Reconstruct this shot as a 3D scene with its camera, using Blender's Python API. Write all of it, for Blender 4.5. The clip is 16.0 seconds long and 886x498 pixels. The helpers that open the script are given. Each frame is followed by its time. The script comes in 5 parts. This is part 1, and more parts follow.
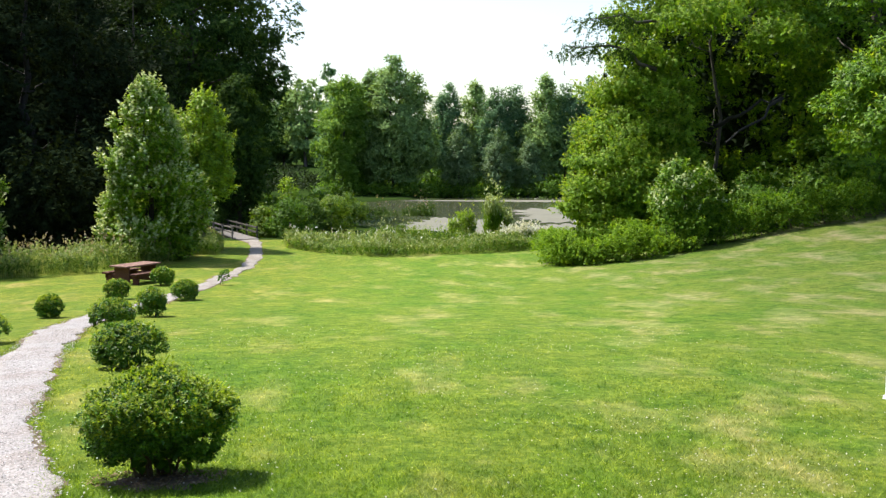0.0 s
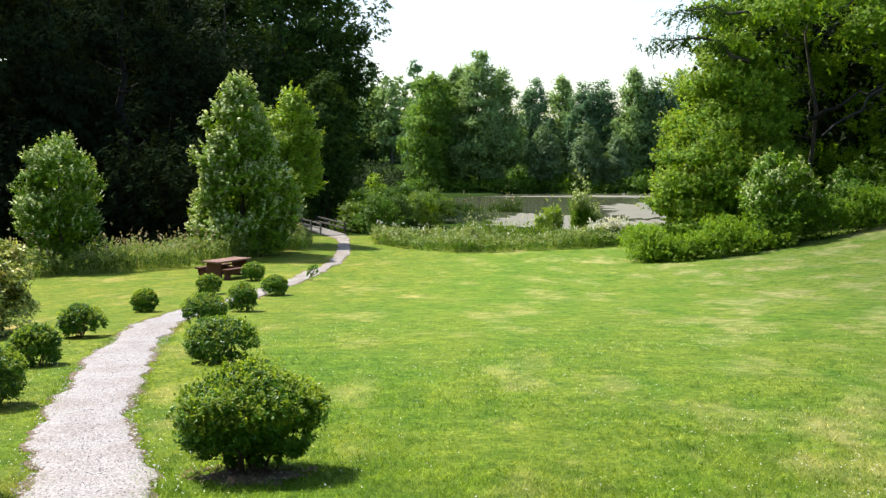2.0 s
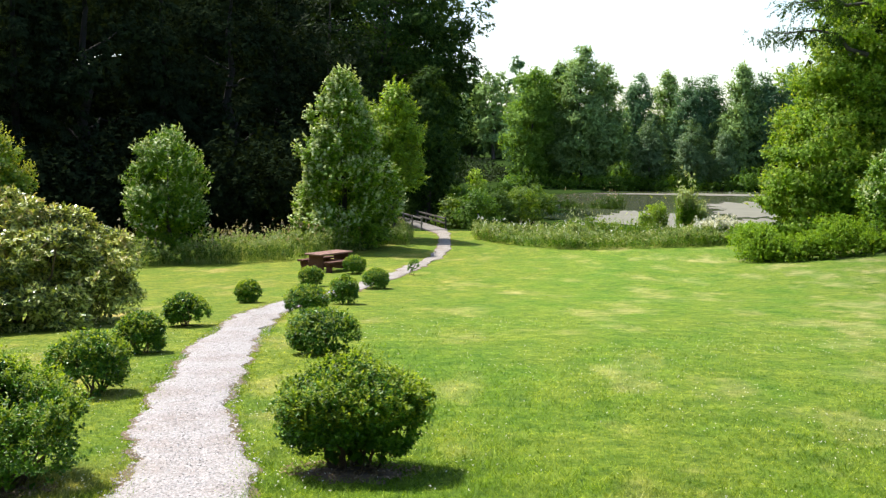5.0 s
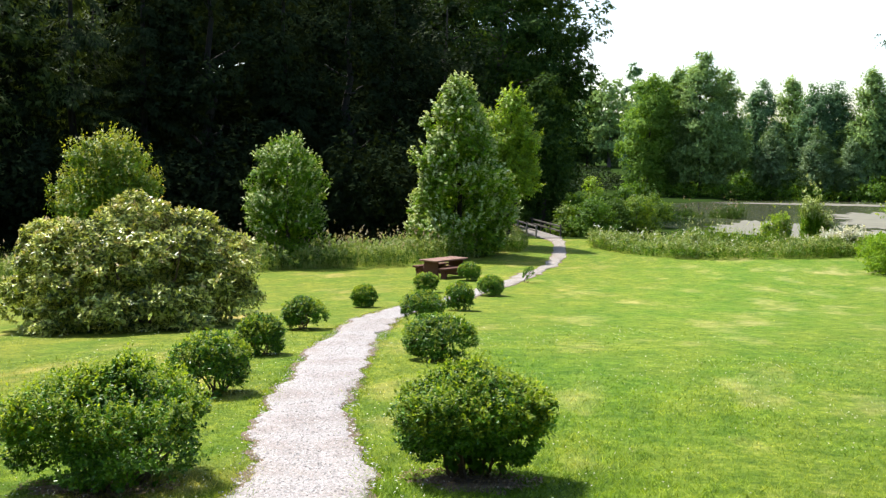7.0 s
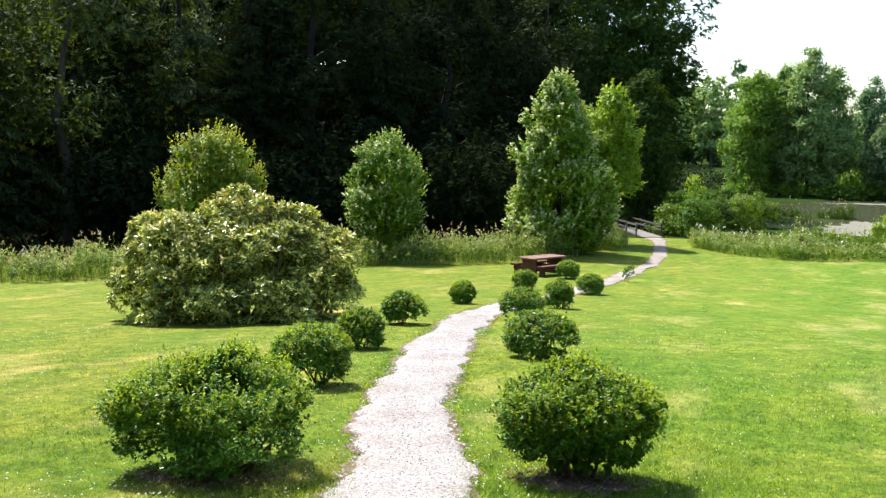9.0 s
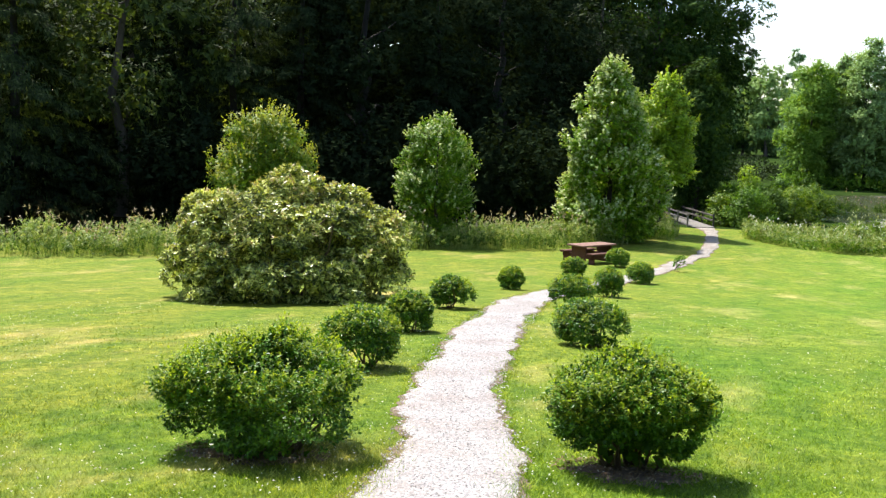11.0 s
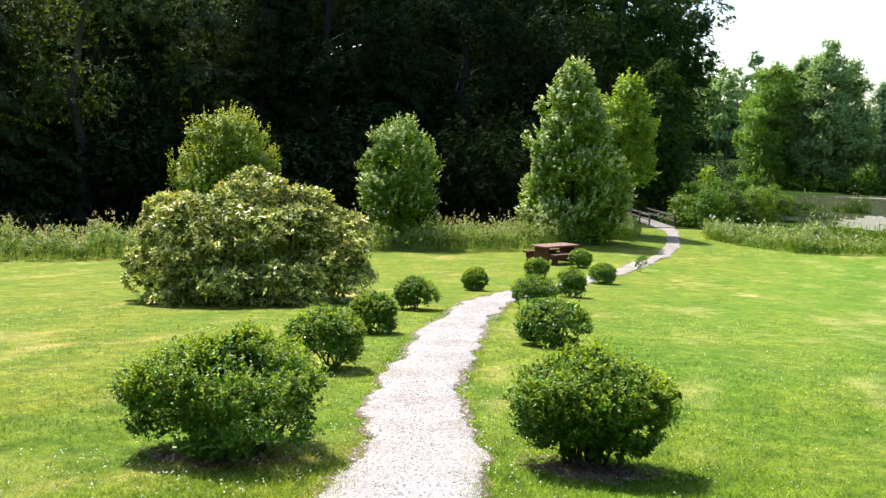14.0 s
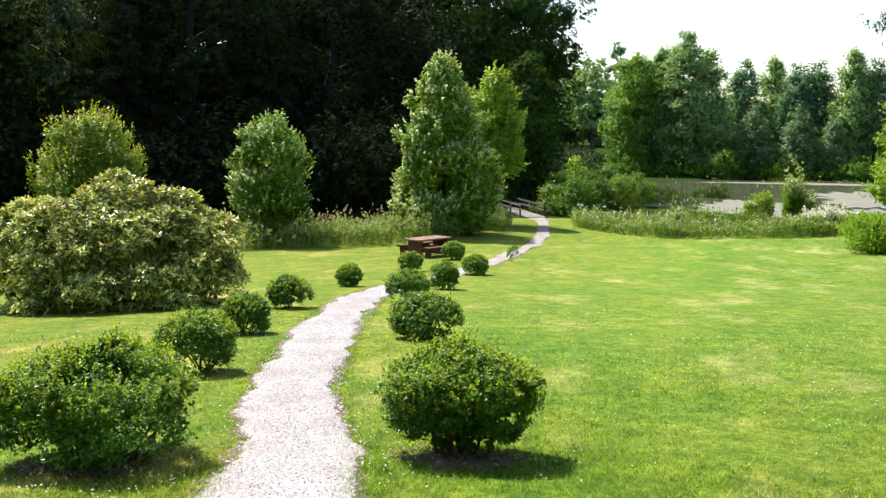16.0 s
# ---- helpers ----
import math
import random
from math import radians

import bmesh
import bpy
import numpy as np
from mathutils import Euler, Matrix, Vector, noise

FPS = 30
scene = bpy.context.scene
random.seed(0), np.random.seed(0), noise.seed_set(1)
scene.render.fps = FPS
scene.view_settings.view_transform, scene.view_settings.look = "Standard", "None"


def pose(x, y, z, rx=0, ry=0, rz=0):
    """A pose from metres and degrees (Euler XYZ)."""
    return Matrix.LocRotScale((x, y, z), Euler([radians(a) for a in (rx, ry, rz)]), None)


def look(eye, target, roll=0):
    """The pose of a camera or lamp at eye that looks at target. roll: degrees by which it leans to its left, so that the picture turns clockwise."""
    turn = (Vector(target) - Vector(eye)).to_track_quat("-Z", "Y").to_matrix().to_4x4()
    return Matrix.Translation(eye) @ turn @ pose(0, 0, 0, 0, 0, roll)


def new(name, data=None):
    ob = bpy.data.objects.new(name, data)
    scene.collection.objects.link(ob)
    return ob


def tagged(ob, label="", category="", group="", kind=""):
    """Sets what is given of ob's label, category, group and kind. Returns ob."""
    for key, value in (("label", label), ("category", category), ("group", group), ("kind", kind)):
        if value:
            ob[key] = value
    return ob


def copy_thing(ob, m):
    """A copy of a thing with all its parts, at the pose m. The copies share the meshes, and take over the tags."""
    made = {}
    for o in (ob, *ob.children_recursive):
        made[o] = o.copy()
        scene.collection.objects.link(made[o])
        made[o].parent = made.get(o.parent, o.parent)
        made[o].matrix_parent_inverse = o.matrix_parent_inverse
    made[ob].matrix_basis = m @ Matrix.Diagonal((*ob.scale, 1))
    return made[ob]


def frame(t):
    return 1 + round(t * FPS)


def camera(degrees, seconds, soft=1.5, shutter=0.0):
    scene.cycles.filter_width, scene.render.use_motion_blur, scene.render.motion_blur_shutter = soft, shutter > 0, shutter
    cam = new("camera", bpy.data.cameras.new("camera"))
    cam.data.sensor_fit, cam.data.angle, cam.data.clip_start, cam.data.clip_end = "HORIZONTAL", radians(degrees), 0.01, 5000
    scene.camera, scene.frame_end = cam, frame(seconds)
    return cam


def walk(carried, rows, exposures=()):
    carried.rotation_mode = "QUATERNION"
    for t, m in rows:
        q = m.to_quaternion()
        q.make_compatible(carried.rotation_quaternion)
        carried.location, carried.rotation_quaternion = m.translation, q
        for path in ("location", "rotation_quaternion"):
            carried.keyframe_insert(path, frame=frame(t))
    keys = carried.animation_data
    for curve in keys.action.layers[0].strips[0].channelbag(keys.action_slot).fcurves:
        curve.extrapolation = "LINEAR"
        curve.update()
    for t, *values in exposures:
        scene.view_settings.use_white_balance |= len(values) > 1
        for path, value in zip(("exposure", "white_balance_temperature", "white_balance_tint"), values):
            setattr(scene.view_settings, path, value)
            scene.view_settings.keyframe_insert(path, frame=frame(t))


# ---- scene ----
cam = camera(45.93, 16.0, soft=1.3)
# seconds, eye, target, roll
PATH = [
    (0, (0.253, -0.571, 1.671), (0.253, 1.420, 1.477), 0.22),
    (0.5, (0.259, -0.600, 1.684), (0.214, 1.389, 1.482), -0.02),
    (1, (0.255, -0.604, 1.688), (0.175, 1.384, 1.483), -0.05),
    (1.5, (0.239, -0.551, 1.682), (0.114, 1.434, 1.475), -0.16),
    (2, (0.223, -0.491, 1.669), (0.059, 1.492, 1.467), -0.18),
    (2.5, (0.206, -0.455, 1.656), (0.009, 1.525, 1.458), -0.07),
    (3, (0.190, -0.406, 1.650), (-0.043, 1.570, 1.450), 0.08),
    (3.5, (0.173, -0.341, 1.637), (-0.086, 1.631, 1.431), 0.11),
    (6, (0.035, -0.045, 1.564), (-0.414, 1.894, 1.363), 0.29),
    (6.5, (0.009, -0.017, 1.554), (-0.500, 1.907, 1.358), 0.36),
    (7, (-0.000, 0.000, 1.550), (-0.562, 1.910, 1.356), 0.25),
    (7.5, (-0.038, 0.035, 1.533), (-0.648, 1.930, 1.343), 0.30),
    (8, (-0.064, 0.070, 1.524), (-0.734, 1.945, 1.330), 0.26),
    (8.5, (-0.080, 0.084, 1.517), (-0.795, 1.942, 1.322), 0.36),
    (9, (-0.095, 0.104, 1.508), (-0.831, 1.953, 1.309), 0.45),
    (9.5, (-0.103, 0.116, 1.511), (-0.867, 1.953, 1.302), 0.68),
    (10, (-0.120, 0.130, 1.505), (-0.903, 1.957, 1.285), 1.04),
    (12.5, (-0.171, 0.146, 1.496), (-1.019, 1.943, 1.265), 1.90),
    (13, (-0.162, 0.135, 1.495), (-1.002, 1.936, 1.267), 1.72),
    (13.5, (-0.143, 0.125, 1.498), (-0.953, 1.939, 1.271), 1.50),
    (14, (-0.126, 0.107, 1.499), (-0.881, 1.945, 1.274), 1.49),
    (14.5, (-0.103, 0.087, 1.503), (-0.803, 1.948, 1.280), 1.10),
    (15, (-0.084, 0.061, 1.513), (-0.729, 1.941, 1.291), 0.82),
    (15.5, (-0.060, 0.032, 1.528), (-0.647, 1.931, 1.302), 0.58),
    (16, (-0.031, 0.000, 1.540), (-0.561, 1.915, 1.307), 0.32),
]
walk(cam, [(t, look(eye, target, roll)) for t, eye, target, roll in PATH],
     exposures=[(0.0, 0.76), (3.5, 0.80), (6.0, 0.81), (9.0, 1.00), (13.0, 1.02), (16.0, 0.96)])

# ---- world and sun ----
SUN_YAW, SUN_UP = 53.0, 56.0  # degrees: to the left of +y, above the horizon
world = bpy.data.worlds.new("sky")
scene.world = world
world.use_nodes = True
wn, wl = world.node_tree.nodes, world.node_tree.links
sky = wn.new("ShaderNodeTexSky")
sky.sky_type, sky.sun_disc = "NISHITA", False
sky.sun_elevation, sky.sun_rotation = radians(SUN_UP), radians(-SUN_YAW)
sky.air_density, sky.dust_density, sky.ozone_density = 1.0, 1.6, 1.0
wn["Background"].inputs[1].default_value = 0.15
wl.new(sky.outputs[0], wn["Background"].inputs[0])
sun = new("sun", bpy.data.lights.new("sun", "SUN"))
sun.data.energy, sun.data.angle, sun.data.color = 5.0, radians(0.55), (1.0, 0.95, 0.86)
a, e = radians(SUN_YAW), radians(SUN_UP)
sun.matrix_world = look((-30 * math.sin(a), 30 * math.cos(a), 60),
                        (-30 * math.sin(a) * 2, 30 * math.cos(a) * 2, 60 + 30 * math.tan(e))) @ pose(0, 0, 0, 180, 0, 0)

# ---- materials ----


def node_mat(name):
    m = bpy.data.materials.new(name)
    m.use_nodes = True
    return m, m.node_tree.nodes, m.node_tree.links, m.node_tree.nodes["Principled BSDF"]


def ramp(nodes, stops):
    r = nodes.new("ShaderNodeValToRGB")
    while len(r.color_ramp.elements) < len(stops):
        r.color_ramp.elements.new(0.5)
    for el, (p, c) in zip(r.color_ramp.elements, stops):
        el.position, el.color = p, (*c, 1)
    return r


def noise_tex(nodes, links, scale, detail=4.0, rough=0.6, coord=None, stretch=None):
    n = nodes.new("ShaderNodeTexNoise")
    n.inputs["Scale"].default_value, n.inputs["Detail"].default_value, n.inputs["Roughness"].default_value = scale, detail, rough
    if coord is None:
        g = nodes.new("ShaderNodeNewGeometry")
        coord = g.outputs["Position"]
    if stretch:
        mp = nodes.new("ShaderNodeMapping")
        mp.inputs["Scale"].default_value = stretch[:3]
        mp.inputs["Rotation"].default_value = (0, 0, radians(stretch[3]))
        links.new(coord, mp.inputs["Vector"])
        coord = mp.outputs["Vector"]
    links.new(coord, n.inputs["Vector"])
    return n


def mix_rgb(nodes, links, fac, a, b, mode="MIX"):
    m = nodes.new("ShaderNodeMix")
    m.data_type, m.blend_type = "RGBA", mode
    for sock, v in ((m.inputs[0], fac), (m.inputs[6], a), (m.inputs[7], b)):
        if isinstance(v, (int, float)):
            sock.default_value = v
        elif isinstance(v, tuple):
            sock.default_value = (*v, 1)
        else:
            links.new(v, sock)
    return m.outputs[2]


def leaf_mat(name, stops, rough=0.45, trans=0.35, glow=1.5, spec=0.3):
    """Leaves: colour from leaf to leaf and in patches, light coming through them."""
    m, n, l, b = node_mat(name)
    g = n.new("ShaderNodeNewGeometry")
    r = ramp(n, stops)
    patch = noise_tex(n, l, 1.3, 3)
    add = n.new("ShaderNodeMath")
    add.operation = "MULTIPLY_ADD"
    l.new(patch.outputs["Fac"], add.inputs[0])
    add.inputs[1].default_value = 0.9
    half = n.new("ShaderNodeMath")
    half.operation = "MULTIPLY_ADD"
    l.new(g.outputs["Random Per Island"], half.inputs[0])
    half.inputs[1].default_value, half.inputs[2].default_value = 0.75, -0.33
    l.new(half.outputs[0], add.inputs[2])
    l.new(add.outputs[0], r.inputs[0])
    l.new(r.outputs[0], b.inputs["Base Color"])
    b.inputs["Roughness"].default_value = rough
    b.inputs["Specular IOR Level"].default_value = spec
    tr = n.new("ShaderNodeBsdfTranslucent")
    bright = mix_rgb(n, l, 1.0, r.outputs[0], (glow, glow * 0.95, glow * 0.35), "MULTIPLY")
    l.new(bright, tr.inputs["Color"])
    mx = n.new("ShaderNodeMixShader")
    mx.inputs[0].default_value = trans
    l.new(b.outputs[0], mx.inputs[1])
    l.new(tr.outputs[0], mx.inputs[2])
    l.new(mx.outputs[0], n["Material Output"].inputs["Surface"])
    return m


def plain_mat(name, c1, c2, scale, rough=0.7, bump=0.3, bump_scale=None, stretch=None, metal=0.0, spec=0.5):
    m, n, l, b = node_mat(name)
    b.inputs["Specular IOR Level"].default_value = spec
    big = noise_tex(n, l, scale * 0.25, 3, 0.6, None, stretch)
    fine = noise_tex(n, l, scale, 6, 0.65, None, stretch)
    avg = mix_rgb(n, l, 0.5, big.outputs["Color"], fine.outputs["Color"])
    r = ramp(n, [(0.35, c1), (0.65, c2)])
    l.new(avg, r.inputs[0])
    l.new(r.outputs[0], b.inputs["Base Color"])
    b.inputs["Roughness"].default_value, b.inputs["Metallic"].default_value = rough, metal
    bp = n.new("ShaderNodeBump")
    bp.inputs["Strength"].default_value, bp.inputs["Distance"].default_value = bump, 0.02
    nb = noise_tex(n, l, bump_scale or scale * 2, 6, 0.7, None, stretch)
    l.new(nb.outputs["Fac"], bp.inputs["Height"])
    l.new(bp.outputs[0], b.inputs["Normal"])
    return m


def lawn_colour(n, l):
    """Green grass with dry streaks, deeper patches and a tint by x, the same for soil and blades."""
    tuft = noise_tex(n, l, 14, 5, 0.75)
    base = ramp(n, [(0.36, (0.062, 0.108, 0.008)), (0.5, (0.111, 0.170, 0.013)), (0.64, (0.172, 0.222, 0.025))])
    l.new(tuft.outputs["Fac"], base.inputs[0])
    dry = noise_tex(n, l, 0.75, 7, 0.62, None, (1.0, 0.45, 1, 12))
    dr = ramp(n, [(0.53, (0, 0, 0)), (0.70, (0.85, 0.85, 0.85))])
    sep = n.new("ShaderNodeSeparateXYZ")
    gp = n.new("ShaderNodeNewGeometry")
    l.new(gp.outputs["Position"], sep.inputs[0])
    # More pale dry patches towards +x, partly standing in for lens haze
    haze_bias = n.new("ShaderNodeMapRange")
    haze_bias.inputs[1].default_value, haze_bias.inputs[2].default_value, haze_bias.inputs[3].default_value, haze_bias.inputs[4].default_value = -8, 16, -0.02, 0.06
    l.new(sep.outputs[0], haze_bias.inputs[0])
    both = n.new("ShaderNodeMath")
    l.new(dry.outputs["Fac"], both.inputs[0])
    l.new(haze_bias.outputs[0], both.inputs[1])
    l.new(both.outputs[0], dr.inputs[0])
    # Tint by x: yellower on the left, darker and bluer on the right
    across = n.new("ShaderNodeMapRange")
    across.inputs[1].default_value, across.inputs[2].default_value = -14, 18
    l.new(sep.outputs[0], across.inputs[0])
    x_tint = ramp(n, [(0.12, (1.15, 1.0, 0.85)), (0.28, (1.12, 1.02, 0.86)), (0.4, (1.0, 1.06, 0.85)), (0.55, (0.95, 0.99, 0.95)), (0.72, (0.76, 0.76, 1.0)), (1.0, (0.58, 0.57, 0.9))])
    l.new(across.outputs[0], x_tint.inputs[0])
    mott = noise_tex(n, l, 3.2, 6, 0.7)
    mo = ramp(n, [(0.37, (0.66, 0.76, 0.6)), (0.63, (1.34, 1.24, 1.4))])
    l.new(mott.outputs["Fac"], mo.inputs[0])
    c = mix_rgb(n, l, dr.outputs[0], base.outputs[0], (0.275, 0.262, 0.095))
    c = mix_rgb(n, l, 1.0, c, x_tint.outputs[0], "MULTIPLY")
    deep = noise_tex(n, l, 0.9, 4, 0.6, None, (1.0, 0.5, 1, -20))
    de = ramp(n, [(0.36, (0.72, 0.90, 0.6)), (0.6, (1.14, 1.06, 1.15))])
    l.new(deep.outputs["Fac"], de.inputs[0])
    c = mix_rgb(n, l, 1.0, c, de.outputs[0], "MULTIPLY")
    c = mix_rgb(n, l, 1.0, c, mo.outputs[0], "MULTIPLY")
    return c


def lawn_mat():
    m, n, l, b = node_mat("mown_lawn")
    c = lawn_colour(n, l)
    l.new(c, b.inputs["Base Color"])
    b.inputs["Roughness"].default_value = 0.9
    b.inputs["Specular IOR Level"].default_value = 0.15
    bp = n.new("ShaderNodeBump")
    bp.inputs["Strength"].default_value, bp.inputs["Distance"].default_value = 0.7, 0.04
    nb = noise_tex(n, l, 22, 8, 0.8)
    l.new(nb.outputs["Fac"], bp.inputs["Height"])
    l.new(bp.outputs[0], b.inputs["Normal"])
    return m


def blade_mat():
    m, n, l, b = node_mat("grass_blade")
    g = n.new("ShaderNodeNewGeometry")
    r = ramp(n, [(0.0, (0.72, 0.82, 0.6)), (0.45, (1.25, 1.28, 1.1)), (0.8, (1.9, 1.8, 2.0)), (1.0, (3.2, 2.7, 4.4))])
    l.new(g.outputs["Random Per Island"], r.inputs[0])
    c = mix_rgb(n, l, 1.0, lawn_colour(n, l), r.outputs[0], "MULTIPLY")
    l.new(c, b.inputs["Base Color"])
    b.inputs["Roughness"].default_value, b.inputs["Specular IOR Level"].default_value = 0.6, 0.2
    tr = n.new("ShaderNodeBsdfTranslucent")
    l.new(mix_rgb(n, l, 1.0, c, (1.4, 1.3, 0.8), "MULTIPLY"), tr.inputs["Color"])
    mx = n.new("ShaderNodeMixShader")
    mx.inputs[0].default_value = 0.4
    l.new(b.outputs[0], mx.inputs[1])
    l.new(tr.outputs[0], mx.inputs[2])
    l.new(mx.outputs[0], n["Material Output"].inputs["Surface"])
    return m


def gravel_mat(name, lift=1.0):
    m, n, l, b = node_mat(name)
    v = n.new("ShaderNodeTexVoronoi")
    g = n.new("ShaderNodeNewGeometry")
    l.new(g.outputs["Position"], v.inputs["Vector"])
    v.inputs["Scale"].default_value = 60
    r = ramp(n, [(0.0, (0.19, 0.172, 0.166)), (0.3, (0.305, 0.282, 0.275)), (0.8, (0.41, 0.384, 0.380))])
    l.new(v.outputs["Color"], r.inputs[0])
    big = noise_tex(n, l, 1.6, 4)
    br = ramp(n, [(0.36, (0.80, 0.74, 0.69)), (0.58, (lift, lift, lift))])
    l.new(big.outputs["Fac"], br.inputs[0])
    c = mix_rgb(n, l, 1.0, r.outputs[0], br.outputs[0], "MULTIPLY")
    sep = n.new("ShaderNodeSeparateXYZ")
    l.new(g.outputs["Position"], sep.inputs[0])
    # Darkens from y 18 to 34: tree shadow over the far path put in
    far_shade = n.new("ShaderNodeMapRange")
    far_shade.inputs[1].default_value, far_shade.inputs[2].default_value = 18, 34
    l.new(sep.outputs[1], far_shade.inputs[0])
    c = mix_rgb(n, l, far_shade.outputs[0], c, mix_rgb(n, l, 1.0, c, (0.86, 0.84, 0.77), "MULTIPLY"))
    l.new(c, b.inputs["Base Color"])
    b.inputs["Roughness"].default_value = 0.85
    bp = n.new("ShaderNodeBump")
    bp.inputs["Strength"].default_value, bp.inputs["Distance"].default_value = 0.8, 0.02
    bp.invert = True
    l.new(v.outputs["Distance"], bp.inputs["Height"])
    l.new(bp.outputs[0], b.inputs["Normal"])
    return m


def stone_mat():
    m, n, l, b = node_mat("gravel_stone")
    g = n.new("ShaderNodeNewGeometry")
    r = ramp(n, [(0.0, (0.12, 0.11, 0.105)), (0.2, (0.23, 0.215, 0.205)), (0.45, (0.38, 0.36, 0.35)), (1.0, (0.54, 0.52, 0.51))])
    l.new(g.outputs["Random Per Island"], r.inputs[0])
    l.new(r.outputs[0], b.inputs["Base Color"])
    b.inputs["Roughness"].default_value = 0.8
    return m


def pond_mat():
    m, n, l, b = node_mat("pond_water")
    b.inputs["Base Color"].default_value = (0.080, 0.090, 0.055, 1)
    b.inputs["Roughness"].default_value, b.inputs["IOR"].default_value = 0.12, 1.33
    bp = n.new("ShaderNodeBump")
    bp.inputs["Strength"].default_value, bp.inputs["Distance"].default_value = 0.12, 0.02
    w = noise_tex(n, l, 3.0, 3, 0.5)
    l.new(w.outputs["Fac"], bp.inputs["Height"])
    l.new(bp.outputs[0], b.inputs["Normal"])
    return m


LAWN = lawn_mat()
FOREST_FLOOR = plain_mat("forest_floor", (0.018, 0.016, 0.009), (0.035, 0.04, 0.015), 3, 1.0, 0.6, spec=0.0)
MEADOW = plain_mat("far_meadow", (0.016, 0.034, 0.008), (0.036, 0.060, 0.014), 0.8, 1.0, 0.3, spec=0.0)
GRAVEL, STONE = gravel_mat("gravel_path"), stone_mat()
POND = pond_mat()
SCUM = plain_mat("algae_film", (0.115, 0.115, 0.075), (0.19, 0.18, 0.135), 1.2, 0.75, 0.1)
SOIL = plain_mat("bare_soil", (0.10, 0.068, 0.048), (0.21, 0.15, 0.105), 14, 0.95, 0.8)
BARK = plain_mat("grey_bark", (0.035, 0.028, 0.022), (0.10, 0.085, 0.07), 12, 0.9, 0.9, 30, (1, 1, 0.25, 0))
# Grey bark darkened: shade under the trees is put into its colour
SHADED_BARK = plain_mat("bark_shade_tone", (0.010, 0.009, 0.008), (0.028, 0.025, 0.021), 12, 0.95, 0.9, 30, (1, 1, 0.25, 0))
STEM = plain_mat("brown_stem", (0.08, 0.052, 0.034), (0.19, 0.14, 0.10), 30, 0.85, 0.6)
TABLE_WOOD = plain_mat("red_brown_stained_wood", (0.068, 0.022, 0.012), (0.125, 0.045, 0.027), 9, 0.9, 0.4, 40, (1, 8, 8, 12))
BRIDGE_WOOD = plain_mat("weathered_grey_wood", (0.124, 0.112, 0.099), (0.223, 0.205, 0.186), 8, 0.8, 0.5, 30)
WHITE = plain_mat("white_plastic", (0.70, 0.72, 0.76), (0.80, 0.81, 0.84), 6, 0.4, 0.05)
# Tabletop planks in a lighter tone than the rest of the table
TABLETOP_WOOD = plain_mat("lighter_stained_wood", (0.17, 0.085, 0.060), (0.27, 0.145, 0.105), 9, 0.8, 0.4, 40, (1, 8, 8, 12))
# Bridge wood darkened: shadow on the right railing put into colour
SHADED_WOOD = plain_mat("grey_wood_shade_tone", (0.045, 0.040, 0.034), (0.095, 0.085, 0.072), 8, 0.85, 0.5, 30)

BOX_LEAF = leaf_mat("box_leaf", [(0.05, (0.025, 0.067, 0.009)), (0.45, (0.067, 0.172, 0.014)), (0.75, (0.125, 0.269, 0.019)), (1.0, (0.225, 0.371, 0.036))], 0.38, 0.18, 1.7, 0.25)
RHODO_LEAF = leaf_mat("rhododendron_leaf", [(0.05, (0.029, 0.053, 0.008)), (0.38, (0.143, 0.204, 0.030)), (0.60, (0.520, 0.564, 0.115)), (0.90, (0.800, 0.800, 0.290))], 0.30, 0.16, 1.4, 0.36)
POPLAR_LEAF = leaf_mat("poplar_leaf", [(0.1, (0.065, 0.141, 0.010)), (0.5, (0.147, 0.286, 0.018)), (0.85, (0.295, 0.422, 0.045)), (1.0, (0.496, 0.584, 0.110))], 0.45, 0.36, 1.6, 0.2)
LIME_LEAF = leaf_mat("yellow_green_leaf", [(0.1, (0.105, 0.192, 0.018)), (0.5, (0.230, 0.367, 0.028)), (0.9, (0.389, 0.509, 0.047))], 0.5, 0.4, 1.7)
SHRUB_LEAF = leaf_mat("shrub_leaf", [(0.1, (0.055, 0.115, 0.010)), (0.5, (0.125, 0.220, 0.018)), (0.9, (0.235, 0.330, 0.034))], 0.45, 0.36, 1.6, 0.2)
# Leaf colours darkened well below daylight foliage: the wood's shade is put in
DARKENED_LEAF = leaf_mat("forest_leaf_shade_tone", [(0.1, (0.012, 0.019, 0.009)), (0.6, (0.018, 0.029, 0.013)), (1.0, (0.027, 0.042, 0.018))], 0.95, 0.15, 1.3, 0.0)
# Oak leaf darkened: shade of the wood and the hedge's hollow put in
SHADE_LEAF = leaf_mat("oak_leaf_shade_tone", [(0.1, (0.010, 0.020, 0.007)), (0.6, (0.021, 0.040, 0.010)), (1.0, (0.042, 0.066, 0.015))], 0.8, 0.22, 1.4, 0.1)
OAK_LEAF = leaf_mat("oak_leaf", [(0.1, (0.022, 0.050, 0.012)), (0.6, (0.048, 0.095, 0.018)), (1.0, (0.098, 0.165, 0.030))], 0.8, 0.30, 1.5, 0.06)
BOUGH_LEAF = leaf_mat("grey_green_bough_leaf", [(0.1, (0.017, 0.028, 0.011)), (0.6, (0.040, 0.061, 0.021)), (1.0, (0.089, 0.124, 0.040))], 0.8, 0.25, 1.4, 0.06)
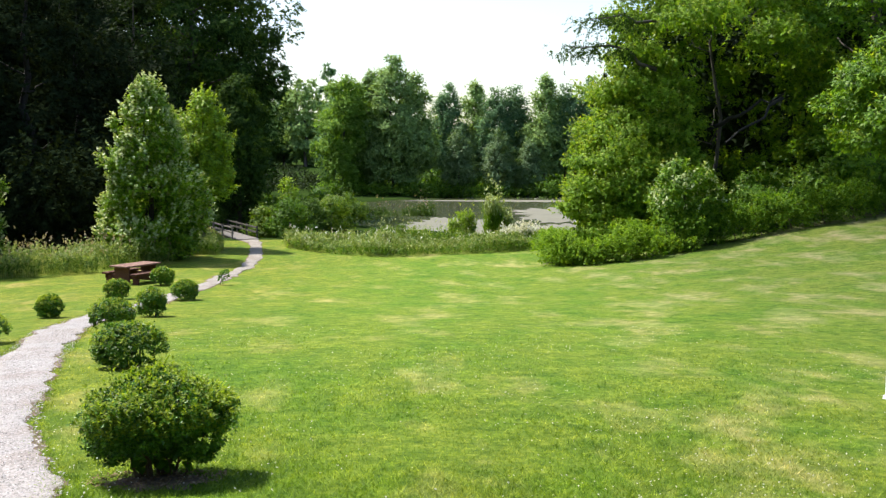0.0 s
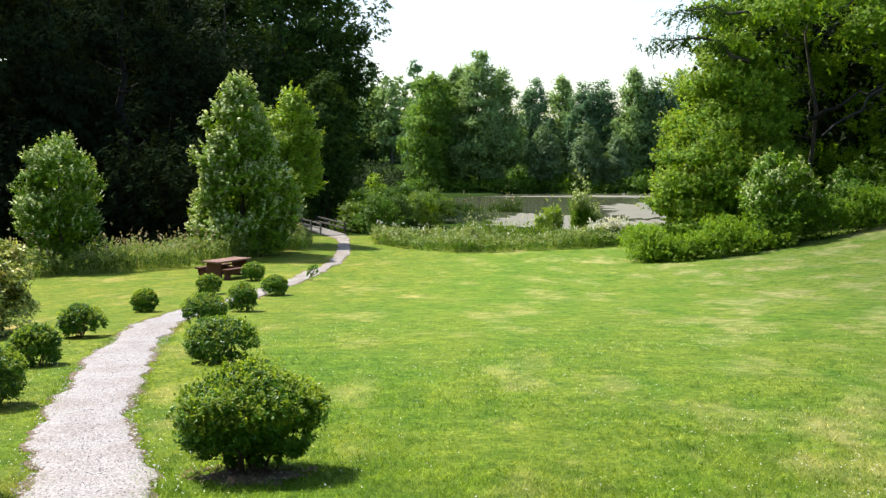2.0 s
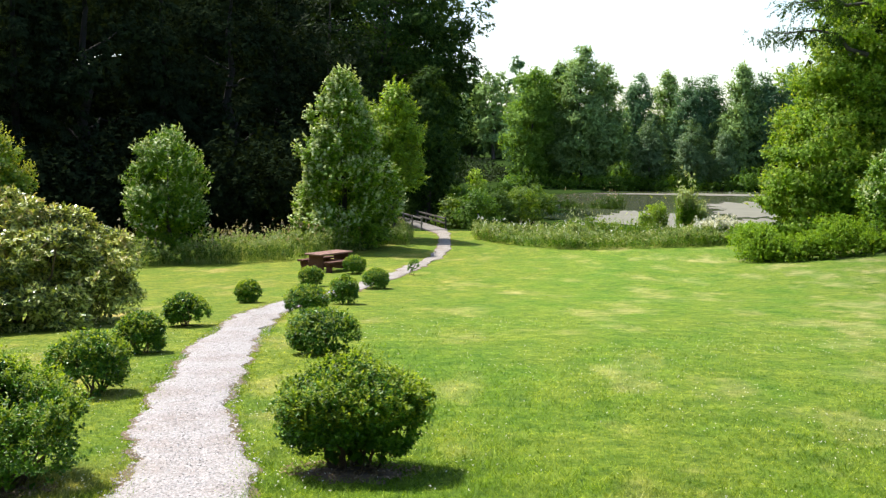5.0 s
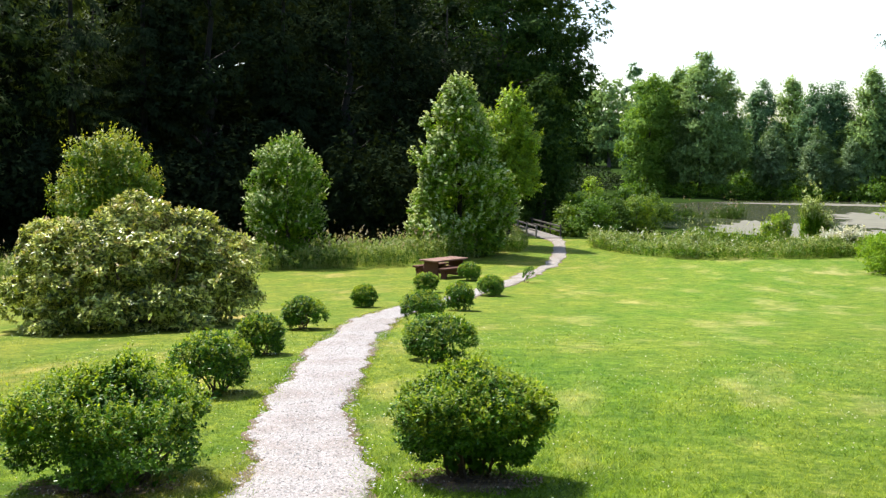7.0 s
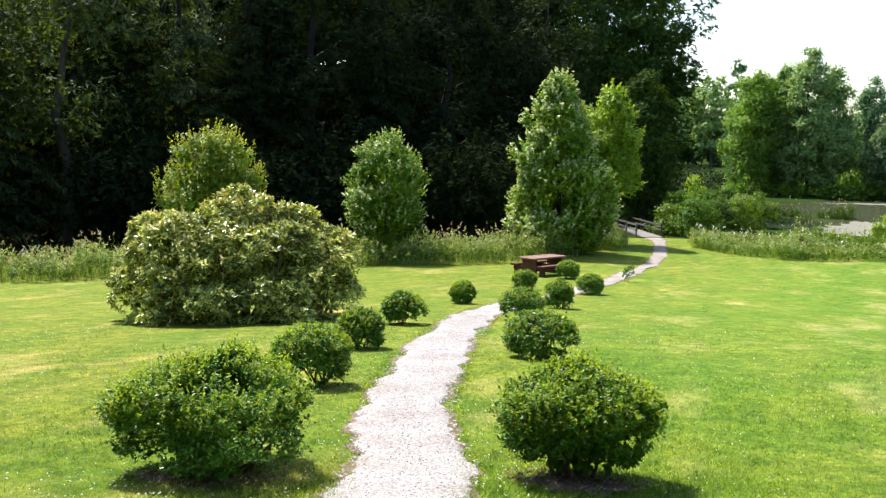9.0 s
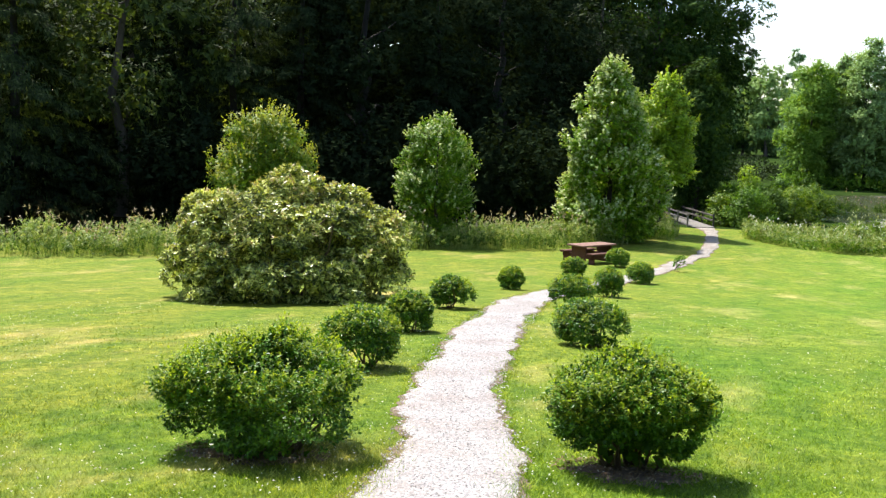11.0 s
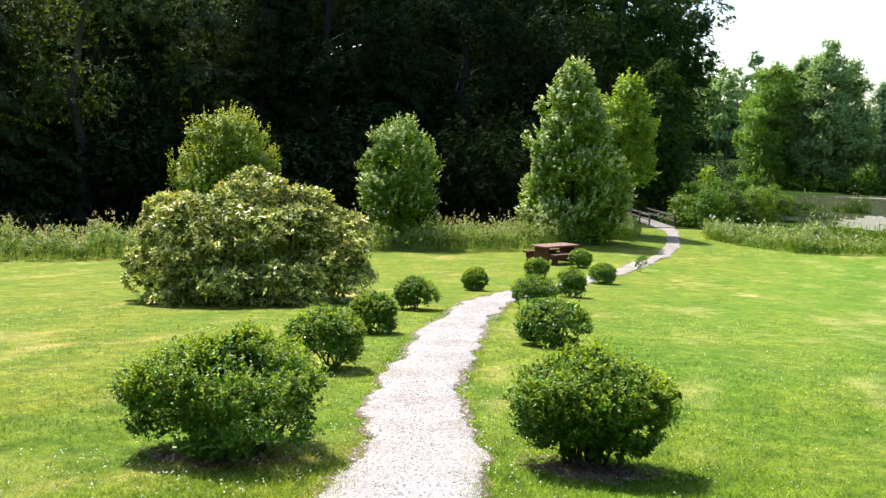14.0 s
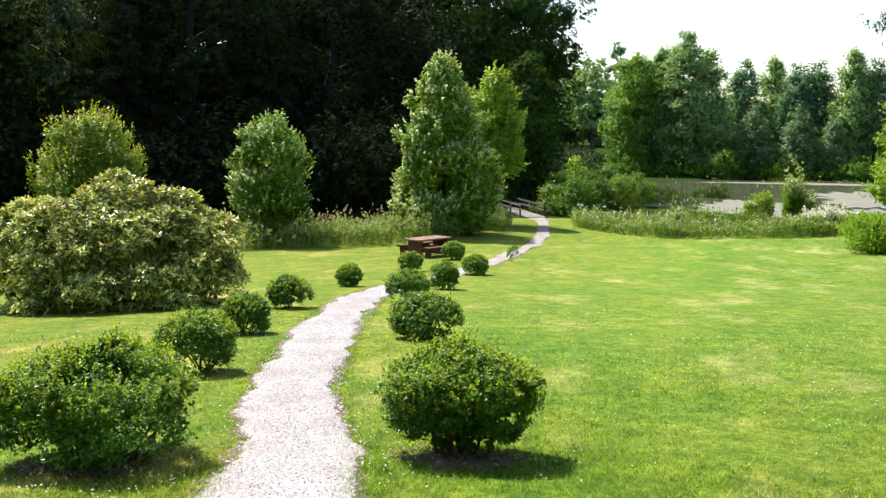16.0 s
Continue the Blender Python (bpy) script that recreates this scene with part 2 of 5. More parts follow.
# Oak leaf in a lighter tone: sunlight on the wood put into colour
SUN_OAK_LEAF = leaf_mat("oak_leaf_sun_tone", [(0.1, (0.029, 0.050, 0.013)), (0.6, (0.062, 0.094, 0.023)), (1.0, (0.123, 0.162, 0.039))], 0.7, 0.32, 1.5, 0.15)
# Paler and bluer than near leaves: haze over distance is put into colour
HAZY_FAR_LEAF = leaf_mat("far_leaf_with_haze", [(0.1, (0.140, 0.227, 0.079)), (0.6, (0.256, 0.390, 0.130)), (1.0, (0.428, 0.551, 0.216))], 0.7, 0.32, 1.4, 0.1)
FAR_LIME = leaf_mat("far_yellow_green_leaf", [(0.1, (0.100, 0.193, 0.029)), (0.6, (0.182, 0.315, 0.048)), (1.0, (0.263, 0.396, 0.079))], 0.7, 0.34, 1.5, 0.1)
# Needles paler and bluer too, with the haze put in
HAZY_PINE_LEAF = leaf_mat("far_needles_with_haze", [(0.1, (0.077, 0.151, 0.076)), (0.6, (0.141, 0.257, 0.116)), (1.0, (0.232, 0.370, 0.172))], 0.7, 0.28, 1.4, 0.1)
MAPLE_LEAF = leaf_mat("broad_green_leaf", [(0.1, (0.047, 0.110, 0.009)), (0.5, (0.110, 0.227, 0.016)), (0.9, (0.218, 0.344, 0.028))], 0.5, 0.38, 1.6, 0.18)
# MAPLE_LEAF lightened by about half: sunlight on the foliage put into colour
LIT_BROAD_LEAF = leaf_mat("broad_leaf_sun_tone", [(0.1, (0.085, 0.165, 0.014)), (0.5, (0.185, 0.320, 0.026)), (0.9, (0.300, 0.430, 0.045))], 0.55, 0.45, 1.5, 0.12)
HEDGE_LEAF = leaf_mat("hedge_leaf", [(0.1, (0.037, 0.095, 0.009)), (0.5, (0.086, 0.190, 0.015)), (0.9, (0.160, 0.275, 0.025))], 0.5, 0.38, 1.6, 0.15)
REED_LEAF = leaf_mat("tall_grass_blade", [(0.1, (0.099, 0.165, 0.038)), (0.5, (0.197, 0.290, 0.074)), (0.85, (0.374, 0.407, 0.167)), (1.0, (0.550, 0.504, 0.269))], 0.6, 0.35, 1.5, 0.3)
GRASS_LEAF = blade_mat()
SHOOT_LEAF = leaf_mat("young_shoot_leaf", [(0.1, (0.131, 0.209, 0.019)), (0.6, (0.226, 0.319, 0.028)), (1.0, (0.356, 0.418, 0.056))], 0.5, 0.5, 1.5)
BRONZE_LEAF = leaf_mat("bronzed_young_leaf", [(0.1, (0.25, 0.27, 0.09)), (0.5, (0.46, 0.43, 0.17)), (1.0, (0.46, 0.31, 0.14))], 0.5, 0.25, 1.2, 0.3)
GOLD_LEAF = leaf_mat("golden_young_leaf", [(0.1, (0.180, 0.240, 0.022)), (0.6, (0.270, 0.320, 0.035)), (1.0, (0.390, 0.350, 0.055))], 0.5, 0.45, 1.4)
SILVER_LEAF = leaf_mat("silvery_leaf_underside", [(0.1, (0.279, 0.363, 0.124)), (0.6, (0.473, 0.550, 0.238)), (1.0, (0.645, 0.704, 0.359))], 0.45, 0.3, 1.1, 0.5)
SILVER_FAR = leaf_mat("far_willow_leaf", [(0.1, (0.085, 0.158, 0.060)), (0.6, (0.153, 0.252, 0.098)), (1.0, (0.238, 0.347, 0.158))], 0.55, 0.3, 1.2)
WILLOW_LEAF = leaf_mat("deep_green_bush_leaf", [(0.1, (0.040, 0.082, 0.014)), (0.6, (0.080, 0.155, 0.024)), (1.0, (0.140, 0.230, 0.040))], 0.6, 0.34, 1.5, 0.1)
SEED = leaf_mat("pale_seed_head", [(0.1, (0.26, 0.20, 0.12)), (0.6, (0.42, 0.36, 0.25)), (1.0, (0.55, 0.50, 0.40))], 0.8, 0.3, 1.1, 0.1)
LITTER = leaf_mat("dry_fallen_leaf", [(0.1, (0.16, 0.105, 0.060)), (0.6, (0.30, 0.215, 0.135)), (1.0, (0.44, 0.35, 0.24))], 0.8, 0.1, 1.0, 0.1)
PETAL = leaf_mat("white_petal", [(0.1, (0.60, 0.60, 0.52)), (0.9, (0.80, 0.80, 0.76))], 0.6, 0.25, 1.0, 0.2)

# ---- mesh helpers ----


def mesh_of(name, verts, faces, mat, smooth=False):
    """One mesh from arrays; faces all have the same number of corners."""
    verts, faces = np.asarray(verts, np.float32), np.asarray(faces, np.int32)
    me = bpy.data.meshes.new(name)
    nf, k = faces.shape
    me.vertices.add(len(verts))
    me.vertices.foreach_set("co", verts.ravel())
    me.loops.add(nf * k)
    me.loops.foreach_set("vertex_index", faces.ravel())
    me.polygons.add(nf)
    me.polygons.foreach_set("loop_start", np.arange(0, nf * k, k, dtype=np.int32))
    me.polygons.foreach_set("use_smooth", np.full(nf, smooth))
    me.materials.append(mat)
    me.update(calc_edges=True)
    return me


def part_of(name, verts, faces, mat, parent=None, label="", smooth=False):
    ob = new(name, mesh_of(name, verts, faces, mat, smooth))
    ob.parent = parent
    return tagged(ob, label)


def part(name, bm, mat, parent, label=""):
    me = bpy.data.meshes.new(name)
    bm.to_mesh(me)
    bm.free()
    me.materials.append(mat)
    ob = new(name, me)
    ob.parent = parent
    return tagged(ob, label)


def thing(name, x, y, z, label, category, group="", turn=0.0, kind=""):
    ob = new(name)
    ob.empty_display_size = 0.2
    ob.matrix_basis = pose(x, y, z, 0, 0, turn)
    return tagged(ob, label, category, group, kind)


def joined(pieces):
    """Arrays of several (verts, faces) in one."""
    vs, fs, n = [], [], 0
    for v, f in pieces:
        vs.append(v)
        fs.append(np.asarray(f) + n)
        n += len(v)
    return np.concatenate(vs), np.concatenate(fs)


def unit(v):
    return v / np.maximum(np.linalg.norm(v, axis=-1, keepdims=True), 1e-9)


def sprigs(rng, P, D, length, k, leaf, width, spread=0.8, droop=0.0, lay=0.6, tri=False):
    """Leaves along short twigs that start at P and run along D; lay turns their faces outwards. (verts, faces)."""
    n = len(P)
    L = np.broadcast_to(np.asarray(length, float), (n,))[:, None, None]
    t = rng.uniform(0.05, 1.0, (n, k))[..., None]
    root = P[:, None] + D[:, None] * L * t
    face = unit(D[:, None] + np.array([0, 0, 0.45]) + rng.normal(0, 0.34, (n, k, 3)))
    axis = D[:, None] * 0.6 + rng.normal(0, spread, (n, k, 3)) + np.array([0, 0, -droop])
    axis = unit(axis - lay * (axis * face).sum(-1, keepdims=True) * face)
    side = unit(np.cross(face, axis))
    up = np.cross(axis, side)
    s = rng.uniform(0.65, 1.25, (n, k, 1))
    a = np.broadcast_to(np.asarray(leaf, float).reshape(-1, 1, 1), (n, 1, 1)) * s
    w = np.broadcast_to(np.asarray(width, float).reshape(-1, 1, 1), (n, 1, 1)) * s
    if tri:
        q = np.stack([root - side * w * 0.55, root + side * w * 0.55, root + axis * a], 2)
    else:
        q = np.stack([root, root + axis * a * 0.5 + side * w * 0.5 + up * w * 0.18,
                      root + axis * a, root + axis * a * 0.5 - side * w * 0.5 + up * w * 0.18], 2)
    v = q.reshape(-1, 3)
    return v, np.arange(len(v)).reshape(-1, 3 if tri else 4)


def blades(rng, P, height, width, lean=0.35):
    """Grass blades: narrow leaning strips that taper."""
    n = len(P)
    h = np.broadcast_to(np.asarray(height, float), (n,))[:, None] * rng.uniform(0.55, 1.3, (n, 1))
    w = np.broadcast_to(np.asarray(width, float), (n,))[:, None]
    ang = rng.uniform(0, 2 * np.pi, n)
    side = np.stack([np.cos(ang), np.sin(ang), 0 * ang], 1) * w * 0.5
    bend = rng.normal(0, lean, (n, 2))
    tip = P + np.concatenate([bend, np.ones((n, 1))], 1) * h
    v = np.stack([P - side, P + side, tip], 1).reshape(-1, 3)
    return v, np.arange(len(v)).reshape(-1, 3)


def tube(points, radii, sides=7):
    """A tapered tube along points, with closed ends left open: (verts, quads)."""
    p = np.asarray(points, float)
    r = np.asarray(radii, float)
    d = unit(np.gradient(p, axis=0))
    ref = np.where(np.abs(d[:, 2:3]) > 0.9, np.array([[1.0, 0, 0]]), np.array([[0, 0, 1.0]]))
    u = unit(np.cross(d, ref))
    w = np.cross(d, u)
    a = np.linspace(0, 2 * np.pi, sides, endpoint=False)
    ring = p[:, None] + r[:, None, None] * (np.cos(a)[None, :, None] * u[:, None] + np.sin(a)[None, :, None] * w[:, None])
    m = len(p)
    i, j = np.meshgrid(np.arange(m - 1), np.arange(sides), indexing="ij")
    f = np.stack([i * sides + j, i * sides + (j + 1) % sides, (i + 1) * sides + (j + 1) % sides, (i + 1) * sides + j], -1).reshape(-1, 4)
    return ring.reshape(-1, 3), f


def bent(rng, a, b, n=5, sway=0.08):
    a, b = np.asarray(a, float), np.asarray(b, float)
    t = np.linspace(0, 1, n)[:, None]
    off = rng.normal(0, sway * np.linalg.norm(b - a), (n, 3)) * np.sin(np.pi * t)
    return a + (b - a) * t + off


def box_bm(size, centre=(0, 0, 0), bevel=0.008, turn=None, bm=None):
    """A board with softened edges."""
    bm = bm or bmesh.new()
    made = bmesh.ops.create_cube(bm, size=1.0)["verts"]
    m = Matrix.Translation(centre) @ (turn or Matrix()) @ Matrix.Diagonal((*size, 1))
    bmesh.ops.transform(bm, matrix=m, verts=made)
    if bevel:
        edges = list({e for v in made for e in v.link_edges})
        bmesh.ops.bevel(bm, geom=edges, offset=bevel, segments=1, affect="EDGES")
    return bm


# ---- lie of the land ----
STEPS_R = [0, 3, 6, 7, 12, 18, 26, 31, 34, 39, 45, 52, 56, 400]
STEPS_Z = [0, -0.2, -0.48, -0.6, -0.93, -1.48, -2.2, -2.5, -2.62, -2.85, -2.93, -2.97, -3.0, -3.0]
POND_C, POND_R, POND_Z = (11.0, 77.5), (19.8, 21.5), -3.1


def soft_step(v):
    v = np.clip(v, 0, 1)
    return v * v * (3 - 2 * v)


def pond_in(X, Y):
    """1 at the pond's rim, less inside."""
    a = np.arctan2(Y - POND_C[1], X - POND_C[0])
    wob = 1 + 0.05 * np.sin(3 * a + 1) + 0.03 * np.sin(7 * a)
    return np.hypot((X - POND_C[0]) / POND_R[0], (Y - POND_C[1]) / POND_R[1]) / wob


def ground_z(X, Y):
    X, Y = np.asarray(X, float), np.asarray(Y, float)
    r = np.hypot(X, Y)
    z = np.interp(r, STEPS_R, STEPS_Z)
    z = z + 1.0 * soft_step((X - 1) / 16) * soft_step(r / 32) * (1 - soft_step((Y - 47) / 9))
    z = z + 0.95 * soft_step((X - 9) / 12) * soft_step((r - 20) / 24)
    z = z - 0.9 * soft_step((1.06 - pond_in(X, Y)) / 0.12)
    z = z + 1.2 * soft_step((r - 135) / 60) + 25 * soft_step((r - 250) / 1500)
    z = z - 0.5 * soft_step(1 - np.hypot((X + 10.9) / 7.0, (Y - 54.8) / 2.2)) * (np.abs(Y - 54.8) < 2.3)
    return z


def gz(x, y):
    return float(ground_z(x, y))


def forest_in(X, Y):
    """Where the wood's dark floor lies: beyond the strip of tall grass."""
    yaw = np.degrees(np.arctan2(-X, Y))
    r = np.hypot(X, Y)
    edge = np.interp(yaw, [-180, 9, 12, 15, 25, 38, 60, 180], [999, 999, 70, 50, 43, 39, 37, 37])
    return (r > edge) & (yaw > 9)


PATH_LINE = np.array([(-1.2, -4), (-1.5, 0), (-1.86, 3), (-2.58, 5.73), (-3.52, 7.9), (-4.4, 10.5), (-5.4, 13.85), (-6.35, 17.4),
                      (-6.75, 20.5), (-6.75, 23.0), (-6.95, 26.3), (-6.9, 30.4), (-7.0, 33.4), (-7.05, 37.1), (-7.5, 42.2), (-8.6, 48.6), (-9.45, 51.4)])
PATH_HALF = np.array([0.5, 0.5, 0.40, 0.365, 0.335, 0.355, 0.37, 0.36, 0.34, 0.32, 0.31, 0.30, 0.28, 0.26, 0.25, 0.27, 0.40])


def smooth_line(pts, n):
    """A curve through the points (Catmull-Rom)."""
    p = np.asarray(pts, float)
    p = np.concatenate([[2 * p[0] - p[1]], p, [2 * p[-1] - p[-2]]])
    m = len(p) - 3
    u = np.linspace(0, m - 1e-6, n)
    i = u.astype(int)
    t = (u - i)[:, None]
    a, b, c, d = p[i], p[i + 1], p[i + 2], p[i + 3]
    return 0.5 * (2 * b + (c - a) * t + (2 * a - 5 * b + 4 * c - d) * t**2 + (3 * b - a - 3 * c + d) * t**3)


PATH_FINE = smooth_line(PATH_LINE, 700)
PATH_FINE_HALF = np.interp(np.linspace(0, 1, 700), np.linspace(0, 1, len(PATH_HALF)), PATH_HALF)


def path_gap(X, Y):
    """How far (metres) a place lies outside the path's edge."""
    P = np.stack([X, Y], 1)
    best = np.full(len(P), 99.0)
    for c, h in zip(PATH_FINE[::4], PATH_FINE_HALF[::4]):
        best = np.minimum(best, np.hypot(P[:, 0] - c[0], P[:, 1] - c[1]) - h)
    return best


def make_ground():
    def spread(a, b, fine, far, n):
        near = np.arange(a, b + 0.01, fine)
        out = far * (np.linspace(0, 1, n)[1:] ** 3)
        return np.concatenate([a - out[::-1], near, b + out])
    xs, ys = spread(-26, 20, 0.5, 1500, 26), spread(-6, 62, 0.5, 1500, 40)
    X, Y = np.meshgrid(xs, ys)
    Z = ground_z(X, Y) + 0.012 * np.sin(X * 1.7 + 0.6 * Y) * np.cos(Y * 1.3)
    V = np.stack([X, Y, Z], -1).reshape(-1, 3)
    nx, ny = len(xs), len(ys)
    i, j = np.meshgrid(np.arange(ny - 1), np.arange(nx - 1), indexing="ij")
    F = np.stack([i * nx + j, i * nx + j + 1, (i + 1) * nx + j + 1, (i + 1) * nx + j], -1).reshape(-1, 4)
    ob = part_of("ground", V, F, LAWN, None, "", True)
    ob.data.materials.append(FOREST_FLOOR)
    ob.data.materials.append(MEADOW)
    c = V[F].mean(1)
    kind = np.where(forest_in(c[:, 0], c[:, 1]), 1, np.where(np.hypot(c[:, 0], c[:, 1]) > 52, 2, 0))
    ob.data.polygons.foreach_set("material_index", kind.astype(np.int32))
    tagged(ob, "sloping mown lawn with dry pale patches and rough banks", "ground", "", "structure")


def make_path():
    rng = np.random.default_rng(5)
    n, m = 700, 9
    d = unit(np.gradient(PATH_FINE, axis=0))
    side = np.stack([-d[:, 1], d[:, 0]], 1)
    s = np.array([-1.08, -0.98, -0.92, -0.5, 0.0, 0.5, 0.92, 0.98, 1.12])
    rag = [np.convolve(rng.normal(0, 1, n + 40), np.ones(7) / 7, "same")[20:20 + n] * 0.10 +
           np.convolve(rng.normal(0, 1, n + 80), np.ones(26) / 26, "same")[40:40 + n] * 0.11 for _ in range(2)]
    V = np.zeros((n, m, 3))
    for k, u in enumerate(s):
        h = PATH_FINE_HALF + (rag[1] if u < 0 else rag[0]) * min(1, abs(u))
        if abs(u) > 1.02:
            h = h + np.maximum(0, (rag[0] if u < 0 else rag[1])) * 0.8 - 0.02
        xy = PATH_FINE + side * (u * h)[:, None]
        V[:, k, :2] = xy
        lift = 0.024 if abs(u) < 0.95 else (0.016 if abs(u) < 1.02 else 0.004)
        V[:, k, 2] = ground_z(xy[:, 0], xy[:, 1]) + 0.012 * np.sin(xy[:, 0] * 1.7 + 0.6 * xy[:, 1]) * np.cos(xy[:, 1] * 1.3) + lift
    i, j = np.meshgrid(np.arange(n - 1), np.arange(m - 1), indexing="ij")
    F = np.stack([i * m + j, i * m + j + 1, (i + 1) * m + j + 1, (i + 1) * m + j], -1).reshape(-1, 4)
    ob = part_of("footpath", V.reshape(-1, 3), F, GRAVEL, None, "", True)
    ob.data.materials.append(SOIL)
    ob.data.polygons.foreach_set("material_index", np.isin(j.ravel(), (0, m - 2)).astype(np.int32))
    tagged(ob, "narrow winding path of pale crushed gravel in the lawn", "path", "", "structure")


def make_gravel():
    """Loose stones on the nearer stretch of the path."""
    rng = np.random.default_rng(6)
    n = 17000
    run = np.concatenate([[0], np.cumsum(np.hypot(*np.diff(PATH_FINE, axis=0).T))])
    a, b = run[105], run[400]
    k = np.searchsorted(run, a + (b - a) * rng.random(n) ** 1.3).clip(1, 698)
    d = unit(np.gradient(PATH_FINE, axis=0))[k]
    u = np.clip(rng.normal(0, 0.62, n), -1.12, 1.12) * PATH_FINE_HALF[k]
    xy = PATH_FINE[k] + np.stack([-d[:, 1], d[:, 0]], 1) * u[:, None] + rng.normal(0, 0.03, (n, 2))
    z = ground_z(xy[:, 0], xy[:, 1]) + 0.012 * np.sin(xy[:, 0] * 1.7 + 0.6 * xy[:, 1]) * np.cos(xy[:, 1] * 1.3) + 0.023
    s = rng.uniform(0.005, 0.012, n)[:, None, None] * rng.uniform(0.6, 1.3, (n, 5, 1))
    heap = np.array([(1, 0, 0), (0, 1, 0), (-1, 0, 0), (0, -1, 0), (0, 0, 0.5)], float)
    V = np.stack([xy[:, 0], xy[:, 1], z], 1)[:, None] + heap[None] * s + rng.normal(0, 0.0015, (n, 5, 3))
    tri = np.array([(0, 1, 4), (1, 2, 4), (2, 3, 4), (3, 0, 4)])
    F = (np.arange(n)[:, None, None] * 5 + tri).reshape(-1, 3)
    ob = part_of("gravel", V.reshape(-1, 3), F, STONE)
    tagged(ob, "loose pale grey and buff gravel stones on the path", "gravel", "", "stuff")


def make_pond():
    a = np.linspace(0, 2 * np.pi, 96, endpoint=False)
    wob = 1 + 0.05 * np.sin(3 * a + 1) + 0.03 * np.sin(7 * a)
    rim = np.stack([POND_C[0] + POND_R[0] * 1.04 * wob * np.cos(a), POND_C[1] + POND_R[1] * 1.04 * wob * np.sin(a), np.full(96, POND_Z)], 1)
    bm = bmesh.new()
    bm.faces.new([bm.verts.new(p) for p in rim])
    ob = part("pond", bm, POND, None)
    tagged(ob, "still pond with pale algae film on dark water", "pond", "", "structure")


def make_soil(x, y, rx, ry, seed):
    """A worn, bare patch under a bush."""
    rng = np.random.default_rng(seed)
    n = 40
    a = np.linspace(0, 2 * np.pi, n, endpoint=False)
    rag = 1 + np.convolve(np.tile(rng.normal(0, 0.3, n), 3), np.ones(3) / 3, "same")[n:2 * n]
    rows = []
    for f in (0.0, 0.55, 1.0):
        px, py = x + rx * f * rag * np.cos(a), y + ry * f * rag * np.sin(a)
        pz = ground_z(px, py) + 0.012 * np.sin(px * 1.7 + 0.6 * py) * np.cos(py * 1.3) + (0.014 if f < 1 else -0.004)
        rows.append(np.stack([px, py, pz], 1))
    V = np.concatenate(rows)
    F = [(r * n + i, r * n + (i + 1) % n, (r + 1) * n + (i + 1) % n, (r + 1) * n + i) for r in range(2) for i in range(n)]
    ob = part_of("bare_soil", V, F, SOIL, None, "", True)
    tagged(ob, "worn bare brown soil patch under a bush", "soil", "", "structure")


make_ground()
make_path()
make_soil(-1.62, 6.1, 0.38, 0.26, 1)
make_soil(-3.8, 5.4, 0.46, 0.26, 2)
make_pond()


def leaf_litter(x, y, rx, ry, n, seed):
    """Dry leaves and clippings on the bare soil."""
    rng = np.random.default_rng(seed)
    a, q = rng.uniform(0, 2 * np.pi, n), np.sqrt(rng.random(n)) * 1.1
    xy = np.stack([x + rx * q * np.cos(a), y + ry * q * np.sin(a)], 1)
    P = np.concatenate([xy, (ground_z(xy[:, 0], xy[:, 1]) + 0.022)[:, None]], 1)
    D = unit(rng.normal(0, 0.25, (n, 3)) + np.array([0, 0, 1.0]))
    ob = part_of("leaf_litter", *sprigs(rng, P, D, 0.004, 2, 0.026, 0.012, 1.0, 0, 0.9), LITTER)
    tagged(ob, "dry brown leaf litter on bare soil under a bush", "leaf litter", "", "stuff")


leaf_litter(-1.62, 6.1, 0.42, 0.28, 420, 11)
leaf_litter(-3.8, 5.4, 0.5, 0.28, 420, 12)

